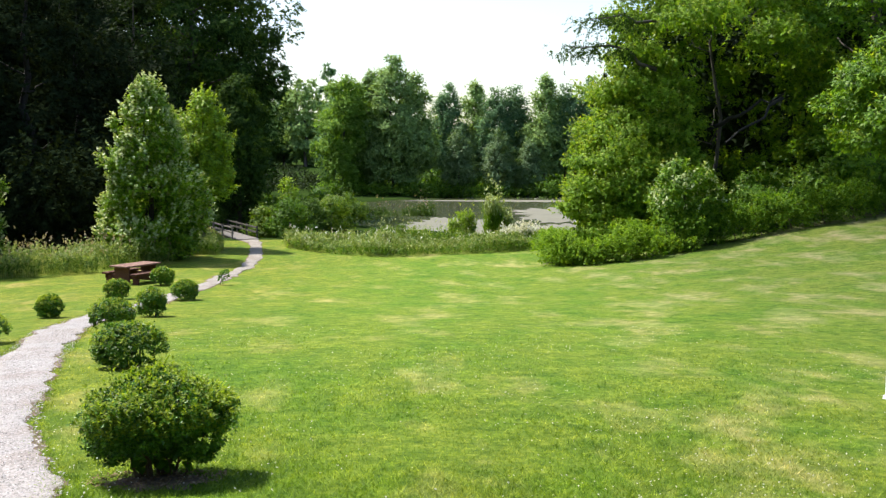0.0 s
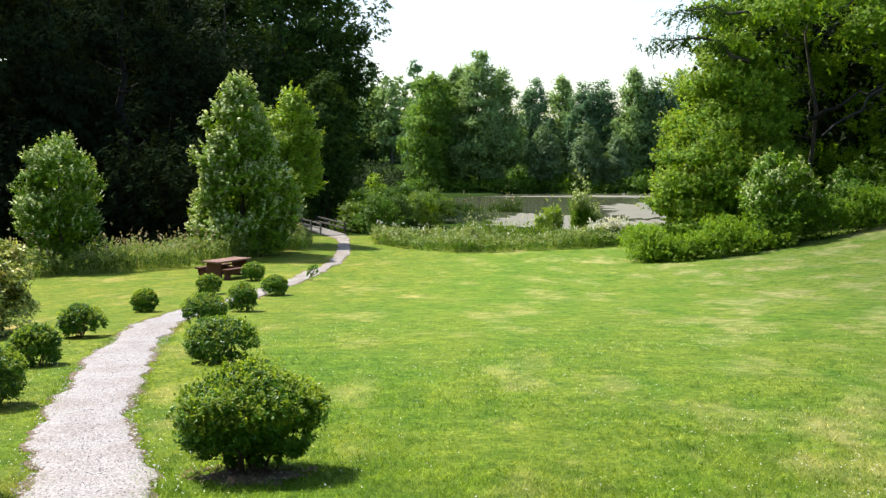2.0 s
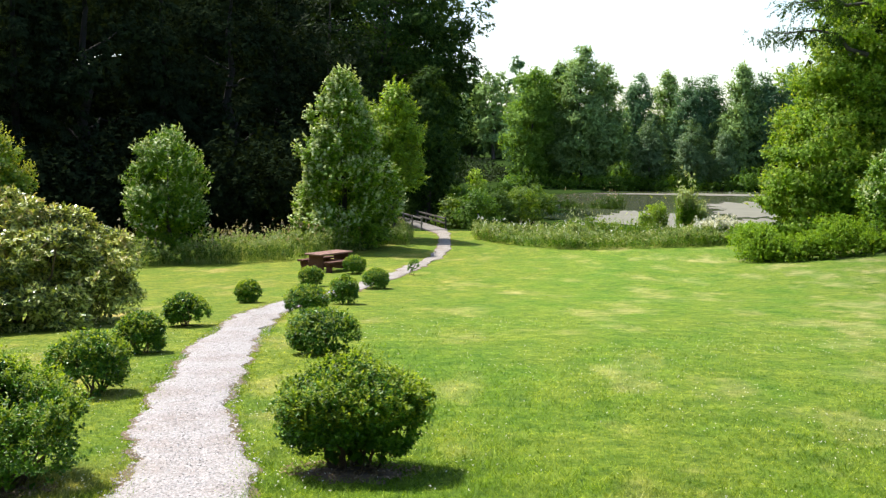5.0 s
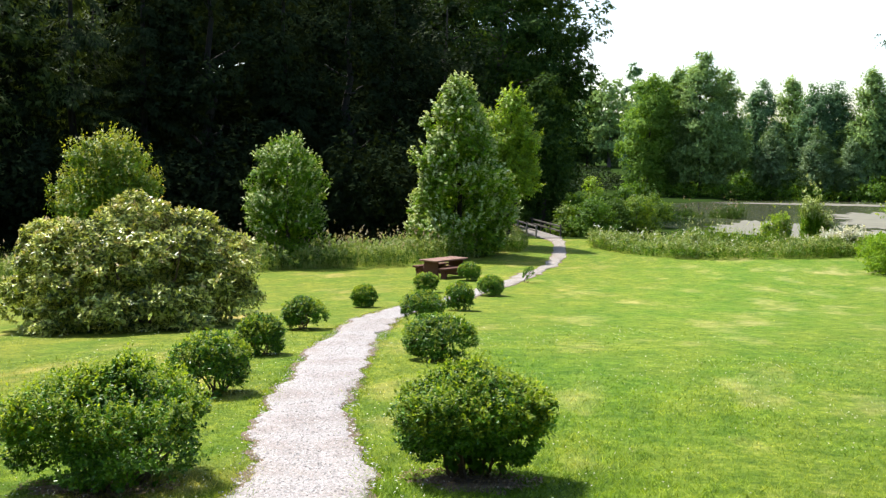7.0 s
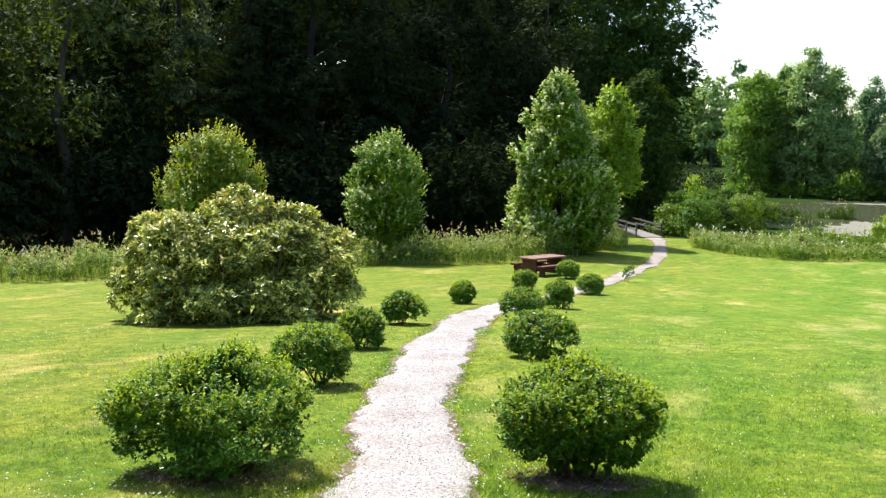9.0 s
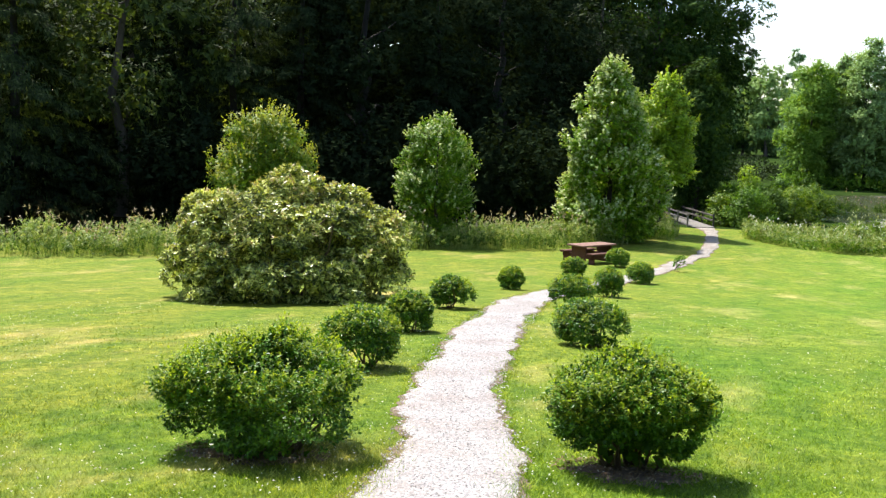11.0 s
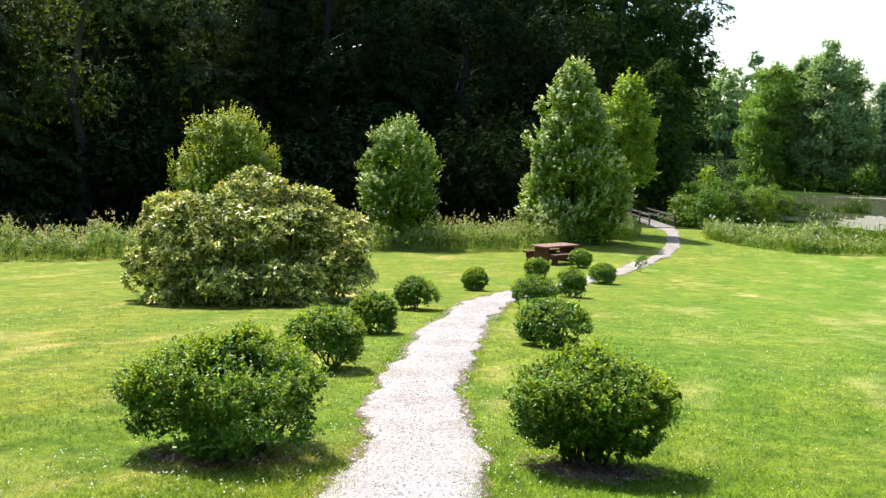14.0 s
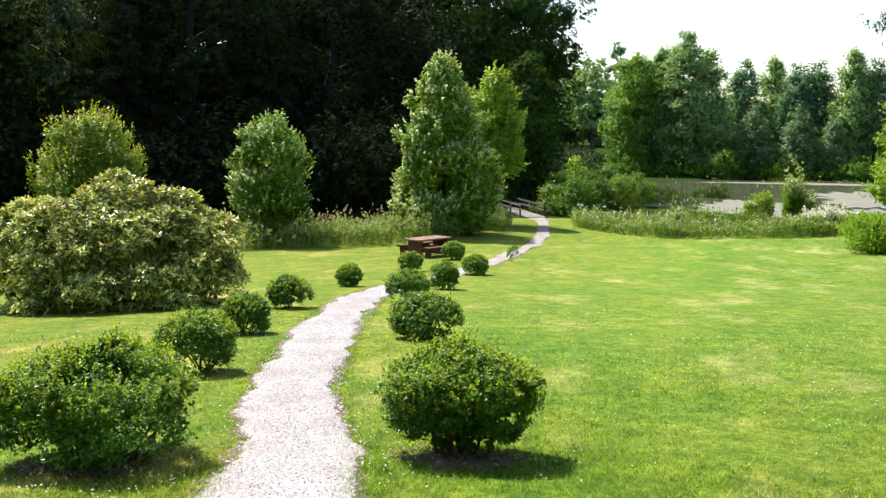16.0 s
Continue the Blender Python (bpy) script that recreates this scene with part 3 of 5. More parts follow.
# ---- plants ----


def bush_parts(rng, w, d, h, twigs, leaf, mat, stems=9, lift=0.22, k=9, lean=0.0, full=0.28):
    """A clipped shrub: stems from one stool and leafy shoots over an uneven dome."""
    lumps = rng.normal(0, 1, (14, 3))
    lumps = unit(lumps)
    size = rng.uniform(-0.24, 0.2, 14)
    tufts = unit(rng.normal(0, 1, (64, 3)) + np.array([0, 0, 0.15]))
    D = unit(tufts[rng.integers(0, 64, twigs)] + rng.normal(0, 0.15, (twigs, 3)))
    swell = 1 + (np.exp(-((D[:, None] - lumps[None]) ** 2).sum(-1) / 0.16) * size).sum(1)
    depth = np.where(rng.random(twigs) < 0.66, rng.uniform(0.78, 0.93, twigs), rng.uniform(0.25, 0.8, twigs))
    half = np.array([w / 2, d / 2, h * (1 - lift) / 2])
    low = D[:, 2] < -0.93
    flat = np.maximum(0, -D[:, 2])
    fuller = np.where(flat > 0, (1 - full * flat ** 2) / np.maximum(0.3, np.sqrt(1 - flat ** 2)), 1.0)
    P = D * half * (swell * depth)[:, None] * np.stack([fuller, fuller, np.ones(twigs)], 1) + np.array([0, 0, h * lift + half[2]])
    P, D = P[~low], D[~low]
    P[:, 0] += lean * P[:, 2]
    dirs = unit(D * np.array([1, 1, 0.7]) + np.array([0, 0, 0.45]) + rng.normal(0, 0.3, D.shape))
    foliage = sprigs(rng, P, dirs, h * rng.uniform(0.06, 0.16, len(P)), k, leaf, leaf * 0.55, 0.75)
    wood = []
    for n in range(stems):
        a = rng.uniform(0, 2 * np.pi)
        r = rng.uniform(0.25, 0.7)
        top = (r * w / 2 * math.cos(a) + lean * h * 0.6, r * d / 2 * math.sin(a), h * rng.uniform(0.45, 0.8))
        foot = (0.09 * w * math.cos(a), 0.09 * d * math.sin(a), -0.03)
        wood.append(tube(bent(rng, foot, top, 5, 0.07), np.linspace(0.016, 0.005, 5) * (h / 0.8) ** 0.5, 5))
    return foliage, wood


def bush(name, x, y, w, h, seed, twigs, leaf, label, group, mat=BOX_LEAF, soil=True, lift=0.2, k=9, lean=0.0, deep=0.9, stems=9, shoots=True, full=0.28):
    rng = np.random.default_rng(seed)
    ob = thing(name, x, y, gz(x, y), label, "bush", group, rng.uniform(-25, 25))
    foliage, wood = bush_parts(rng, w, w * deep, h, twigs, leaf, mat, stems, lift, k, lean, full)
    leaves = part_of("foliage", *foliage, mat, ob)
    m = twigs // 5
    D = unit(rng.normal(0, 1, (m, 3)) * np.array([1, 1, 0.5]) + np.array([0, 0, 0.75]))
    half = np.array([w, w * deep, h * (1 - lift)]) / 2
    P = D * half * rng.uniform(0.88, 1.0, (m, 1)) + np.array([0, 0, h * lift + half[2]])
    P[:, 0] += lean * P[:, 2]
    if shoots:
        part_of("new_growth", *sprigs(rng, P, unit(D + np.array([0, 0, 1.0]) + rng.normal(0, 0.2, D.shape)), h * rng.uniform(0.06, 0.14, m), k - 2, leaf, leaf * 0.5, 0.5), SHOOT_LEAF, leaves, "bright yellow-green young shoots")
    for piece in wood:
        part_of("stem", *piece, STEM, ob, "bare brown stem", True)
    return ob


def lumpy_crown(rng, blobs, env, per, z0, flat=0.62):
    """Places and outward ways of twigs over many clumps, and the clumps; env gives a clump's centre and radius."""
    P, D, C, R = [], [], [], []
    for _ in range(blobs):
        c, r = env(rng)
        n = max(3, int(per * rng.uniform(0.6, 1.4)))
        away = unit(np.array([c[0], c[1], 0.0]))
        d = unit(rng.normal(0, 1, (n, 3)) + np.array([0, 0, 0.55]) + 0.55 * away)
        rad = r * rng.uniform(0.6, 1.0, (n, 1)) ** 0.5
        P.append(c + d * rad * np.array([1, 1, flat]))
        out = unit(np.array([c[0], c[1], 0.25 * abs(c[0]) + 0.3]))
        D.append(unit(d + 0.6 * out + rng.normal(0, 0.25, d.shape)))
        C.append(c)
        R.append(r)
    P, D = np.concatenate(P), np.concatenate(D)
    keep = P[:, 2] > z0
    return P[keep], D[keep], np.array(C), np.array(R)


def inner_leaves(rng, C, R, m, flat, tri, size=0.55, cap=0.34):
    """Oversized leaves added in the middle of each clump to block light through it."""
    c, r = np.repeat(C, m, 0), np.repeat(R, m)
    d = unit(rng.normal(0, 1, c.shape))
    P = c + d * (r * rng.uniform(0.1, 0.55, len(r)))[:, None] * np.array([1, 1, flat])
    return sprigs(rng, P, d, 0.01, 1, np.minimum(r * size, cap), np.minimum(r * size, cap) * 0.76, 0.8, 0, 0.8, tri)


def envelope(height, base, radius, profile, blob, fill=0.35):
    """Clump centres in a crown whose radius follows profile(0 low to 1 high)."""
    def at(rng):
        while True:
            t = rng.random()
            R = radius * profile(t)
            if rng.random() < (R / radius) ** 1.2 + 0.08:
                break
        a = rng.uniform(0, 2 * np.pi)
        b = blob * rng.uniform(0.55, 1.25) * (0.55 + 0.45 * R / radius)
        q = R * (rng.uniform(fill, 1.0) ** 0.6) - b * 0.5
        q = max(q, 0) * (1 + 0.12 * math.sin(3 * a + 5 * t) + 0.08 * math.sin(5 * a - 9 * t))
        return np.array([q * math.cos(a), q * math.sin(a), base + t * (height - base) - b * 0.3]), b
    return at


def trunk_parts(rng, height, girth, radius, base, limbs, sides=8):
    """The trunk first, then each limb."""
    top = (rng.normal(0, 0.02) * height, rng.normal(0, 0.02) * height, height * 0.9)
    line = bent(rng, (0, 0, -0.15), top, 9, 0.015)
    out = [tube(line, girth * np.array([1.35, 1.0, 0.9, 0.8, 0.68, 0.54, 0.4, 0.25, 0.08]), sides)]
    for n in range(limbs):
        t = rng.uniform(max(0.12, base / height), 0.85)
        p = line[0] + (line[-1] - line[0]) * t
        a = n * 2.4 + rng.uniform(-0.4, 0.4)
        reach = radius * (1.05 - t * 0.75) * rng.uniform(0.55, 0.85)
        q = p + np.array([math.cos(a) * reach, math.sin(a) * reach, reach * rng.uniform(0.2, 0.75)])
        out.append(tube(bent(rng, p, q, 5, 0.06), girth * (1 - t * 0.8) * np.array([0.45, 0.36, 0.27, 0.18, 0.05]), 5))
    return out


def tree(name, x, y, height, base, radius, profile, seed, blobs, per, k, leaf, mat, label, group="", blob=0.9, girth=0.15, limbs=10,
         twig=0.35, droop=0.15, aspect=0.6, fill=0.35, category="tree", spread=0.8, bark=BARK, tips=None, tip_label="", hollow=None, tip_share=0.28, tip_up=0.8, tip_twig=None,
         flat=0.62, lay=0.75, tri=False, inner=8):
    rng = np.random.default_rng(seed)
    ob = thing(name, x, y, gz(x, y), label, category, group, rng.uniform(0, 360))
    P, D, C, R = lumpy_crown(rng, blobs, envelope(height, base, radius, profile, blob, fill), per, 0.05, flat)
    if hollow:
        c, rr = np.array(hollow[:3]) - np.array([x, y, gz(x, y)]), np.array(hollow[3:])
        turn = ob.matrix_basis.to_3x3()
        W = P @ np.array(turn).T
        keep = (((W - c) / rr) ** 2).sum(1) > 1
        P, D = P[keep], D[keep]
        keep = (((C @ np.array(turn).T - c) / rr) ** 2).sum(1) > 1.1
        C, R = C[keep], R[keep]
    outer = sprigs(rng, P, D, twig * rng.uniform(0.6, 1.3, len(P)), k, leaf, leaf * aspect, spread, droop, lay, tri)
    crown = part_of("crown", *joined([outer, inner_leaves(rng, C, R, inner, flat, tri)]), mat, ob)
    if tips:
        q = rng.random(len(P)) < tip_share
        far = np.hypot(P[:, 0], P[:, 1]) / radius + P[:, 2] / height
        q &= far > np.percentile(far, 35)
        part_of("new_growth", *sprigs(rng, P[q] + D[q] * twig * 0.5, unit(D[q] + np.array([0, 0, tip_up])), tip_twig or twig, k, leaf, leaf * aspect, 0.6, 0, 0.4, tri), tips, crown, tip_label)
    pieces = trunk_parts(rng, height, girth, radius, base, limbs)
    trunk = part_of("trunk", *pieces[0], bark, ob, "", True)
    for piece in pieces[1:]:
        part_of("limb", *piece, bark, trunk, "", True)
    return ob


def egg(t):
    return max(0.02, math.sin(math.pi * min(1, t * 0.88 + 0.07)) ** 0.65)


def poplar_shape(t):
    return float(np.interp(t, [0, 0.12, 0.25, 0.45, 0.65, 0.8, 0.9, 1.0], [0.7, 0.95, 1.0, 0.86, 0.66, 0.48, 0.33, 0.08]))


def oak_shape(t):
    return float(np.interp(t, [0, 0.2, 0.42, 0.6, 0.85, 1.0], [0.6, 0.74, 0.95, 1.0, 0.8, 0.3]))


def dome(t):
    return max(0.05, math.sqrt(max(0, 1 - (t * 0.98) ** 2.4)) * min(1, 0.75 + t))


def column(t):
    return max(0.04, min(1, 0.6 + 1.6 * t) * (1 - t ** 3.2))


def vase_bush(name, x, y, w, h, seed, twigs, leaf, label, group, low=0.16, foot=0.5, bare=(0.0, 0.0)):
    """A clipped shrub on bare stems that spreads upwards from a narrow foot."""
    rng = np.random.default_rng(seed)
    ob = thing(name, x, y, gz(x, y), label, "bush", group)
    tufts = 110
    pull = rng.normal(1.0, 0.055, tufts)
    ta = rng.uniform(0, 2 * np.pi, tufts)
    tt = low + (1 - low) * rng.random(tufts) ** 0.75
    k = rng.integers(0, tufts, twigs)
    a = ta[k] + rng.normal(0, 0.16, twigs)
    t = np.clip(tt[k] + rng.normal(0, 0.045, twigs), low, 1.0)
    gap = t < low + bare[1] * np.maximum(0, np.cos(a - bare[0])) ** 2  # stems show on this side
    t = np.where(gap, t + (1 - t) * rng.uniform(0.3, 0.9, twigs), t)
    rim = np.interp(t, [0.05, 0.26, 0.48, 0.66, 0.84, 0.95, 1.0], [foot, foot + 0.2, 0.92, 1.0, 0.88, 0.60, 0.32])
    rim = rim * (1 + 0.07 * np.sin(3 * a + seed) + 0.05 * np.sin(5 * a + 2 * seed) + 0.06 * np.sin(2 * a - seed) * t)
    deep = np.where(rng.random(twigs) < 0.6, rng.uniform(0.82, 0.97, twigs), rng.uniform(0.2, 0.8, twigs)) * pull[k]
    flatten = np.where(t > 0.84, rng.random(twigs) ** 0.5, 1.0)
    q = rim * deep * flatten
    P = np.stack([w / 2 * q * np.cos(a), w * 0.46 * q * np.sin(a), h * t * 0.93 * (1 + 0.05 * np.sin(2 * a + seed + 1) + 0.03 * np.sin(5 * a))], 1)
    out = np.stack([np.cos(a), np.sin(a), 0.2 + 1.6 * np.maximum(0, t - 0.45)], 1)
    D = unit(unit(out) + np.array([0, 0, 0.55]) + rng.normal(0, 0.28, (twigs, 3)))
    m = 420
    ia, it = rng.uniform(0, 2 * np.pi, m), rng.uniform(low + 0.05, 0.85, m)
    iq = rng.uniform(0.05, 0.72, m) * np.interp(it, [0.1, 0.28, 0.48, 0.85], [foot, foot + 0.14, 0.9, 0.8])
    C = np.stack([w / 2 * iq * np.cos(ia), w * 0.46 * iq * np.sin(ia), h * it * 0.93], 1)
    leaves = part_of("foliage", *joined([sprigs(rng, P, D, h * rng.uniform(0.06, 0.15, twigs), 7, leaf, leaf * 0.58, 0.75, 0, 0.35),
                                inner_leaves(rng, C, np.full(m, 0.14), 1, 1.0, False)]), BOX_LEAF, ob)
    up = (t > 0.52) & (deep > 0.76) & (rng.random(twigs) < 0.8)
    part_of("new_growth", *sprigs(rng, P[up] + D[up] * h * 0.05, unit(D[up] + np.array([0, 0, 0.9])), h * np.where(rng.random(up.sum()) < 0.12, rng.uniform(0.14, 0.24, up.sum()), rng.uniform(0.05, 0.13, up.sum())), 8, leaf * 0.95, leaf * 0.5, 0.5), SHOOT_LEAF, leaves, "bright yellow-green young shoots")
    for n in range(22):
        b = rng.uniform(0, 2 * np.pi)
        r = rng.uniform(0.25, 0.8)
        top = (r * w / 2 * math.cos(b), r * w * 0.46 * math.sin(b), h * rng.uniform(0.4, 0.8))
        foot = (0.2 * r * w * math.cos(b), 0.2 * r * w * math.sin(b), -0.03)
        part_of("stem", *tube(bent(rng, foot, top, 5, 0.09), np.linspace(0.0105, 0.004, 5), 5), STEM, ob, "bare brown stem", True)


# box bushes beside the path: place, width, height
BUSHES = [(-1.65, 6.26, 1.04, 0.76), (-3.83, 5.6, 1.36, 0.80), (-3.49, 11.75, 0.93, 0.56), (-5.39, 17.1, 0.82, 0.58), (-5.6, 20.25, 0.64, 0.60),
          (-6.32, 25.8, 0.72, 0.56), (-8.23, 26.4, 0.70, 0.55), (-8.24, 30.9, 0.74, 0.60), (-7.82, 20.65, 0.55, 0.50), (-6.81, 15.3, 0.78, 0.53),
          (-5.75, 11.6, 0.63, 0.52), (-4.91, 8.85, 0.78, 0.62)]
for n, (x, y, w, h) in enumerate(BUSHES):
    r = math.hypot(x, y)
    near = r < 7
    twigs = 3900 if near else (1500 if r < 14 else 1000)
    size = "large" if w > 1 else ("small" if w < 0.66 else "rounded")
    if near:
        vase_bush("box_bush", x, y, w * 0.96, h * 0.88, 40 + n, 4800, 0.030, "large clipped evergreen bush on bare stems beside the path", "bushes along the path", (0.14, 0.09)[n], (0.5, 0.74)[n], ((-1.4, 0.24), (-2.5, 0.12))[n])
        continue
    bush("box_bush", x, y, w * 0.95, h * 0.9, 40 + n, twigs, 0.030 if near else (0.034 if r < 14 else 0.042),
         f"{size} clipped evergreen bush in the lawn beside the path", "bushes along the path", lift=0.12 if n == 0 else 0.03, full=0.62 if near else 0.28, stems=14 if near else 6,
         k=9 if near else 8)
bush("sapling", -6.49, 30.94, 0.32, 0.45, 77, 90, 0.05, "spindly leaning young shrub at the path's edge", "", lift=0.3, k=6, lean=0.35, stems=4, shoots=False)


def rhododendron():
    rng = np.random.default_rng(9)
    x, y = -10.05, 15.5
    ob = thing("rhododendron", x, y, gz(x, y), "broad evergreen rhododendron mound with glossy and bronzed leaves on the lawn", "shrub", "", 35)
    def env(rng):
        a = rng.uniform(0, 2 * np.pi)
        if rng.random() < 0.12:  # crest
            q = 0.36 * math.sqrt(rng.random())
            return np.array([q * math.cos(a), q * math.sin(a), rng.uniform(1.5, 2.2) - 0.5 * q]), rng.uniform(0.18, 0.34)
        t = rng.uniform(0, 1) ** 0.9 if rng.random() < 0.55 else 1.0
        q = math.sqrt(rng.random()) if t == 1.0 else 1 - 0.08 * rng.random()
        top = 1.42 + 0.14 * math.sin(a * 3 + 1) + 0.12 * math.sin(a * 5) - 0.12 * q ** 2
        return np.array([1.85 * q * (1 - 0.1 * t ** 3) * math.cos(a), 1.75 * q * (1 - 0.55 * t ** 1.2) * math.sin(a), 0.12 + t * top]), rng.uniform(0.2, 0.44)
    P, D, C, R = lumpy_crown(rng, 150, env, 52, 0.02, 0.55)
    D = unit(D + np.array([0, 0, 0.7]))
    m = 2200  # leaves that close the shrub's inside
    a, q, t = rng.uniform(0, 2 * np.pi, m), np.sqrt(rng.uniform(0.35, 1, m)), rng.uniform(0.0, 0.95, m)
    core = np.stack([1.6 * q * (1 - 0.2 * t) * np.cos(a), 1.45 * q * (1 - 0.5 * t) * np.sin(a), 0.03 + t * 1.05], 1)
    P, D = np.concatenate([P, core]), np.concatenate([D, unit(np.stack([np.cos(a), np.sin(a), 0.2 + 0 * a], 1) + rng.normal(0, 0.4, (m, 3)))])
    leaves = part_of("foliage", *joined([sprigs(rng, P, D, 0.06, 9, 0.092, 0.036, 0.8, 0.12, 0.65), inner_leaves(rng, C, R, 14, 0.55, False, 0.3)]), RHODO_LEAF, ob)
    high = (P[:, 2] > 0.75) & (rng.random(len(P)) < 0.09 + 0.12 * (np.sin(P[:, 0] * 2.3 + 1) * np.cos(P[:, 1] * 2.1) > 0.2)) & (np.arange(len(P)) < len(P) - m)
    part_of("new_growth", *sprigs(rng, P[high] + D[high] * 0.07, unit(D[high] + np.array([0, 0, 0.9])), 0.05, 6, 0.085, 0.034, 0.8), BRONZE_LEAF, leaves, "yellow and bronze young leaves")
    wood = []
    for n in range(14):
        a = rng.uniform(0, 2 * np.pi)
        q = rng.uniform(0.6, 1.4)
        wood.append(tube(bent(rng, (0.2 * math.cos(a), 0.2 * math.sin(a), -0.05), (q * math.cos(a), q * math.sin(a), rng.uniform(0.7, 1.6)), 6, 0.08), np.linspace(0.05, 0.012, 6), 6))
    for piece in wood:
        part_of("stem", *piece, STEM, ob, "", True)


rhododendron()

# young trees by the tall grass
tree("shrub_tree", -21.6, 31.8, 4.55, 0.3, 1.8, egg, 21, 150, 28, 9, 0.095, SHRUB_LEAF, "bushy young tree with golden yellow-green upright shoots", "young trees", 0.5, 0.07, 12, 0.3, tips=GOLD_LEAF, tri=True, tip_label="upright golden-green shoots", tip_up=2.5, tip_twig=0.55, tip_share=0.32)
tree("shrub_tree", -16.35, 35.3, 4.6, 0.3, 1.36, egg, 22, 120, 30, 9, 0.095, MAPLE_LEAF, "young egg-shaped tree with pale green leaves", "young trees", 0.42, 0.07, 12, 0.28, tri=True, tips=SILVER_LEAF, tip_label="pale silvery leaves", tip_share=0.22)
tree("poplar", -11.55, 41.55, 7.0, 0.3, 2.05, poplar_shape, 23, 190, 38, 9, 0.11, POPLAR_LEAF, "tall cone-shaped tree with silvery green leaves", "young trees", 0.5, 0.12, 16, 0.34, aspect=0.85, tri=True, tips=SILVER_LEAF, tip_label="pale silvery leaves", tip_share=0.34)
tree("lime_tree", -10.65, 46.9, 7.0, 2.0, 1.25, column, 24, 80, 36, 8, 0.13, LIME_LEAF, "slender bright yellow-green tree behind the tall silvery one", "young trees", 0.6, 0.11, 12, 0.36, tri=True, tips=SHOOT_LEAF, tip_label="yellow young leaves")

# ---- wood, hedge and far trees ----


def ring(yaw, r):
    a = radians(yaw)
    return -r * math.sin(a), r * math.cos(a)


def wood_variant(name, height, base, radius, profile, seed, blobs, per, leaf, mat, label, group, blob, girth, droop=0.5, aspect=0.4, k=6, twig=0.6, category="tree"):
    return tree(name, 0, -300 - seed, height, base, radius, profile, seed, blobs, per, k, leaf, mat, label, group, blob, girth, 5, twig, droop, aspect, 0.3, category, bark=SHADED_BARK if mat is DARKENED_LEAF else BARK, tri=True, inner=16)


def plant(ob, x, y, turn, size):
    """A copy of a tree, turned and scaled, on the ground."""
    ob.scale = (size, size, size)
    made = copy_thing(ob, pose(x, y, gz(x, y), 0, 0, turn))
    ob.scale = (1, 1, 1)
    return made


def drop_thing(ob):
    for o in (*ob.children_recursive, ob):
        bpy.data.objects.remove(o)


def spruce(name, height, radius, seed, mat, label, group, bare=0.6, hang=0.5):
    """A conifer: whorls of drooping boughs hung with narrow sprays."""
    rng = np.random.default_rng(seed)
    ob = thing(name, 0, -300 - seed, 0, label, "tree", group)
    line = bent(rng, (0, 0, -0.2), (0, 0, height), 8, 0.004)
    part_of("trunk", *tube(line, np.linspace(0.27, 0.04, 8), 7), SHADED_BARK, ob, "", True)
    P, A, F, size = [], [], [], []
    z = bare
    while z < height - 0.3:
        low = z < 11
        for n in range(6):
            a = rng.uniform(0, 2 * np.pi)
            out = np.array([math.cos(a), math.sin(a), 0])
            across = np.array([-math.sin(a), math.cos(a), 0])
            L = radius * max(0.08, 1 - 0.9 * (z / height) ** 1.3) * rng.uniform(0.6, 1.15)
            m = int(L * (56 if low else 9)) + 4
            t = rng.uniform(0.12, 1, m) ** 0.8
            fan = rng.normal(0, 0.16, m) * L * (1.15 - t)
            sag = L * (0.1 * t - rng.uniform(0.35, 0.6) * t ** 2 + 0.1 * t ** 4)
            p = np.array([0, 0, z]) + out * (L * t)[:, None] + across * fan[:, None]
            p[:, 2] += sag + rng.normal(0, 0.05, m)
            drop = np.where(rng.random(m) < hang, 1.1, 0.25)[:, None] * np.array([0, 0, -1.0])
            ax = out * 0.55 + across * np.sign(fan)[:, None] * rng.uniform(0, 0.7, (m, 1)) + drop + rng.normal(0, 0.16, (m, 3))
            P.append(p)
            A.append(unit(ax))
            F.append(np.array([0, 0, 0.8]) + out * 0.6 + rng.normal(0, 0.22, (m, 3)))
            size.append(np.full(m, 1.0 if low else 2.2))
        z += rng.uniform(0.32, 0.6) if low else rng.uniform(0.8, 1.3)
    P, A, F, size = np.concatenate(P), np.concatenate(A), np.concatenate(F), np.concatenate(size)
    side = unit(np.cross(F, A))
    a = (rng.uniform(0.16, 0.36, len(P)) * size)[:, None]
    w = (rng.uniform(0.03, 0.055, len(P)) * size)[:, None]
    V = np.stack([P - side * w, P + side * w, P + A * a], 1).reshape(-1, 3)
    part_of("foliage", V, np.arange(len(V)).reshape(-1, 3), mat, ob)
    return ob


rng = np.random.default_rng(33)
WOOD = "trees of the dark wood"
SPRUCES = [spruce("forest_tree", 16, 4.6, 500 + n, DARKENED_LEAF, "tall dark conifer with drooping shaded boughs", WOOD) for n in range(3)]
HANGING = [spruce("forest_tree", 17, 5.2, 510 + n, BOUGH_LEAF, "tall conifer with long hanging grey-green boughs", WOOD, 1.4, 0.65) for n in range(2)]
DARK = [wood_variant("forest_tree", 15, 0.3, 4.2, column, 1 + n, 150, 22, 0.26, DARKENED_LEAF, "tall dark forest tree with shaded foliage", WOOD, 1.2, 0.3, 0.5) for n in range(2)]
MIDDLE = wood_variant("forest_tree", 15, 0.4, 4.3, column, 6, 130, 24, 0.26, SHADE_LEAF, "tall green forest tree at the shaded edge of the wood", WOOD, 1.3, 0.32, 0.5)
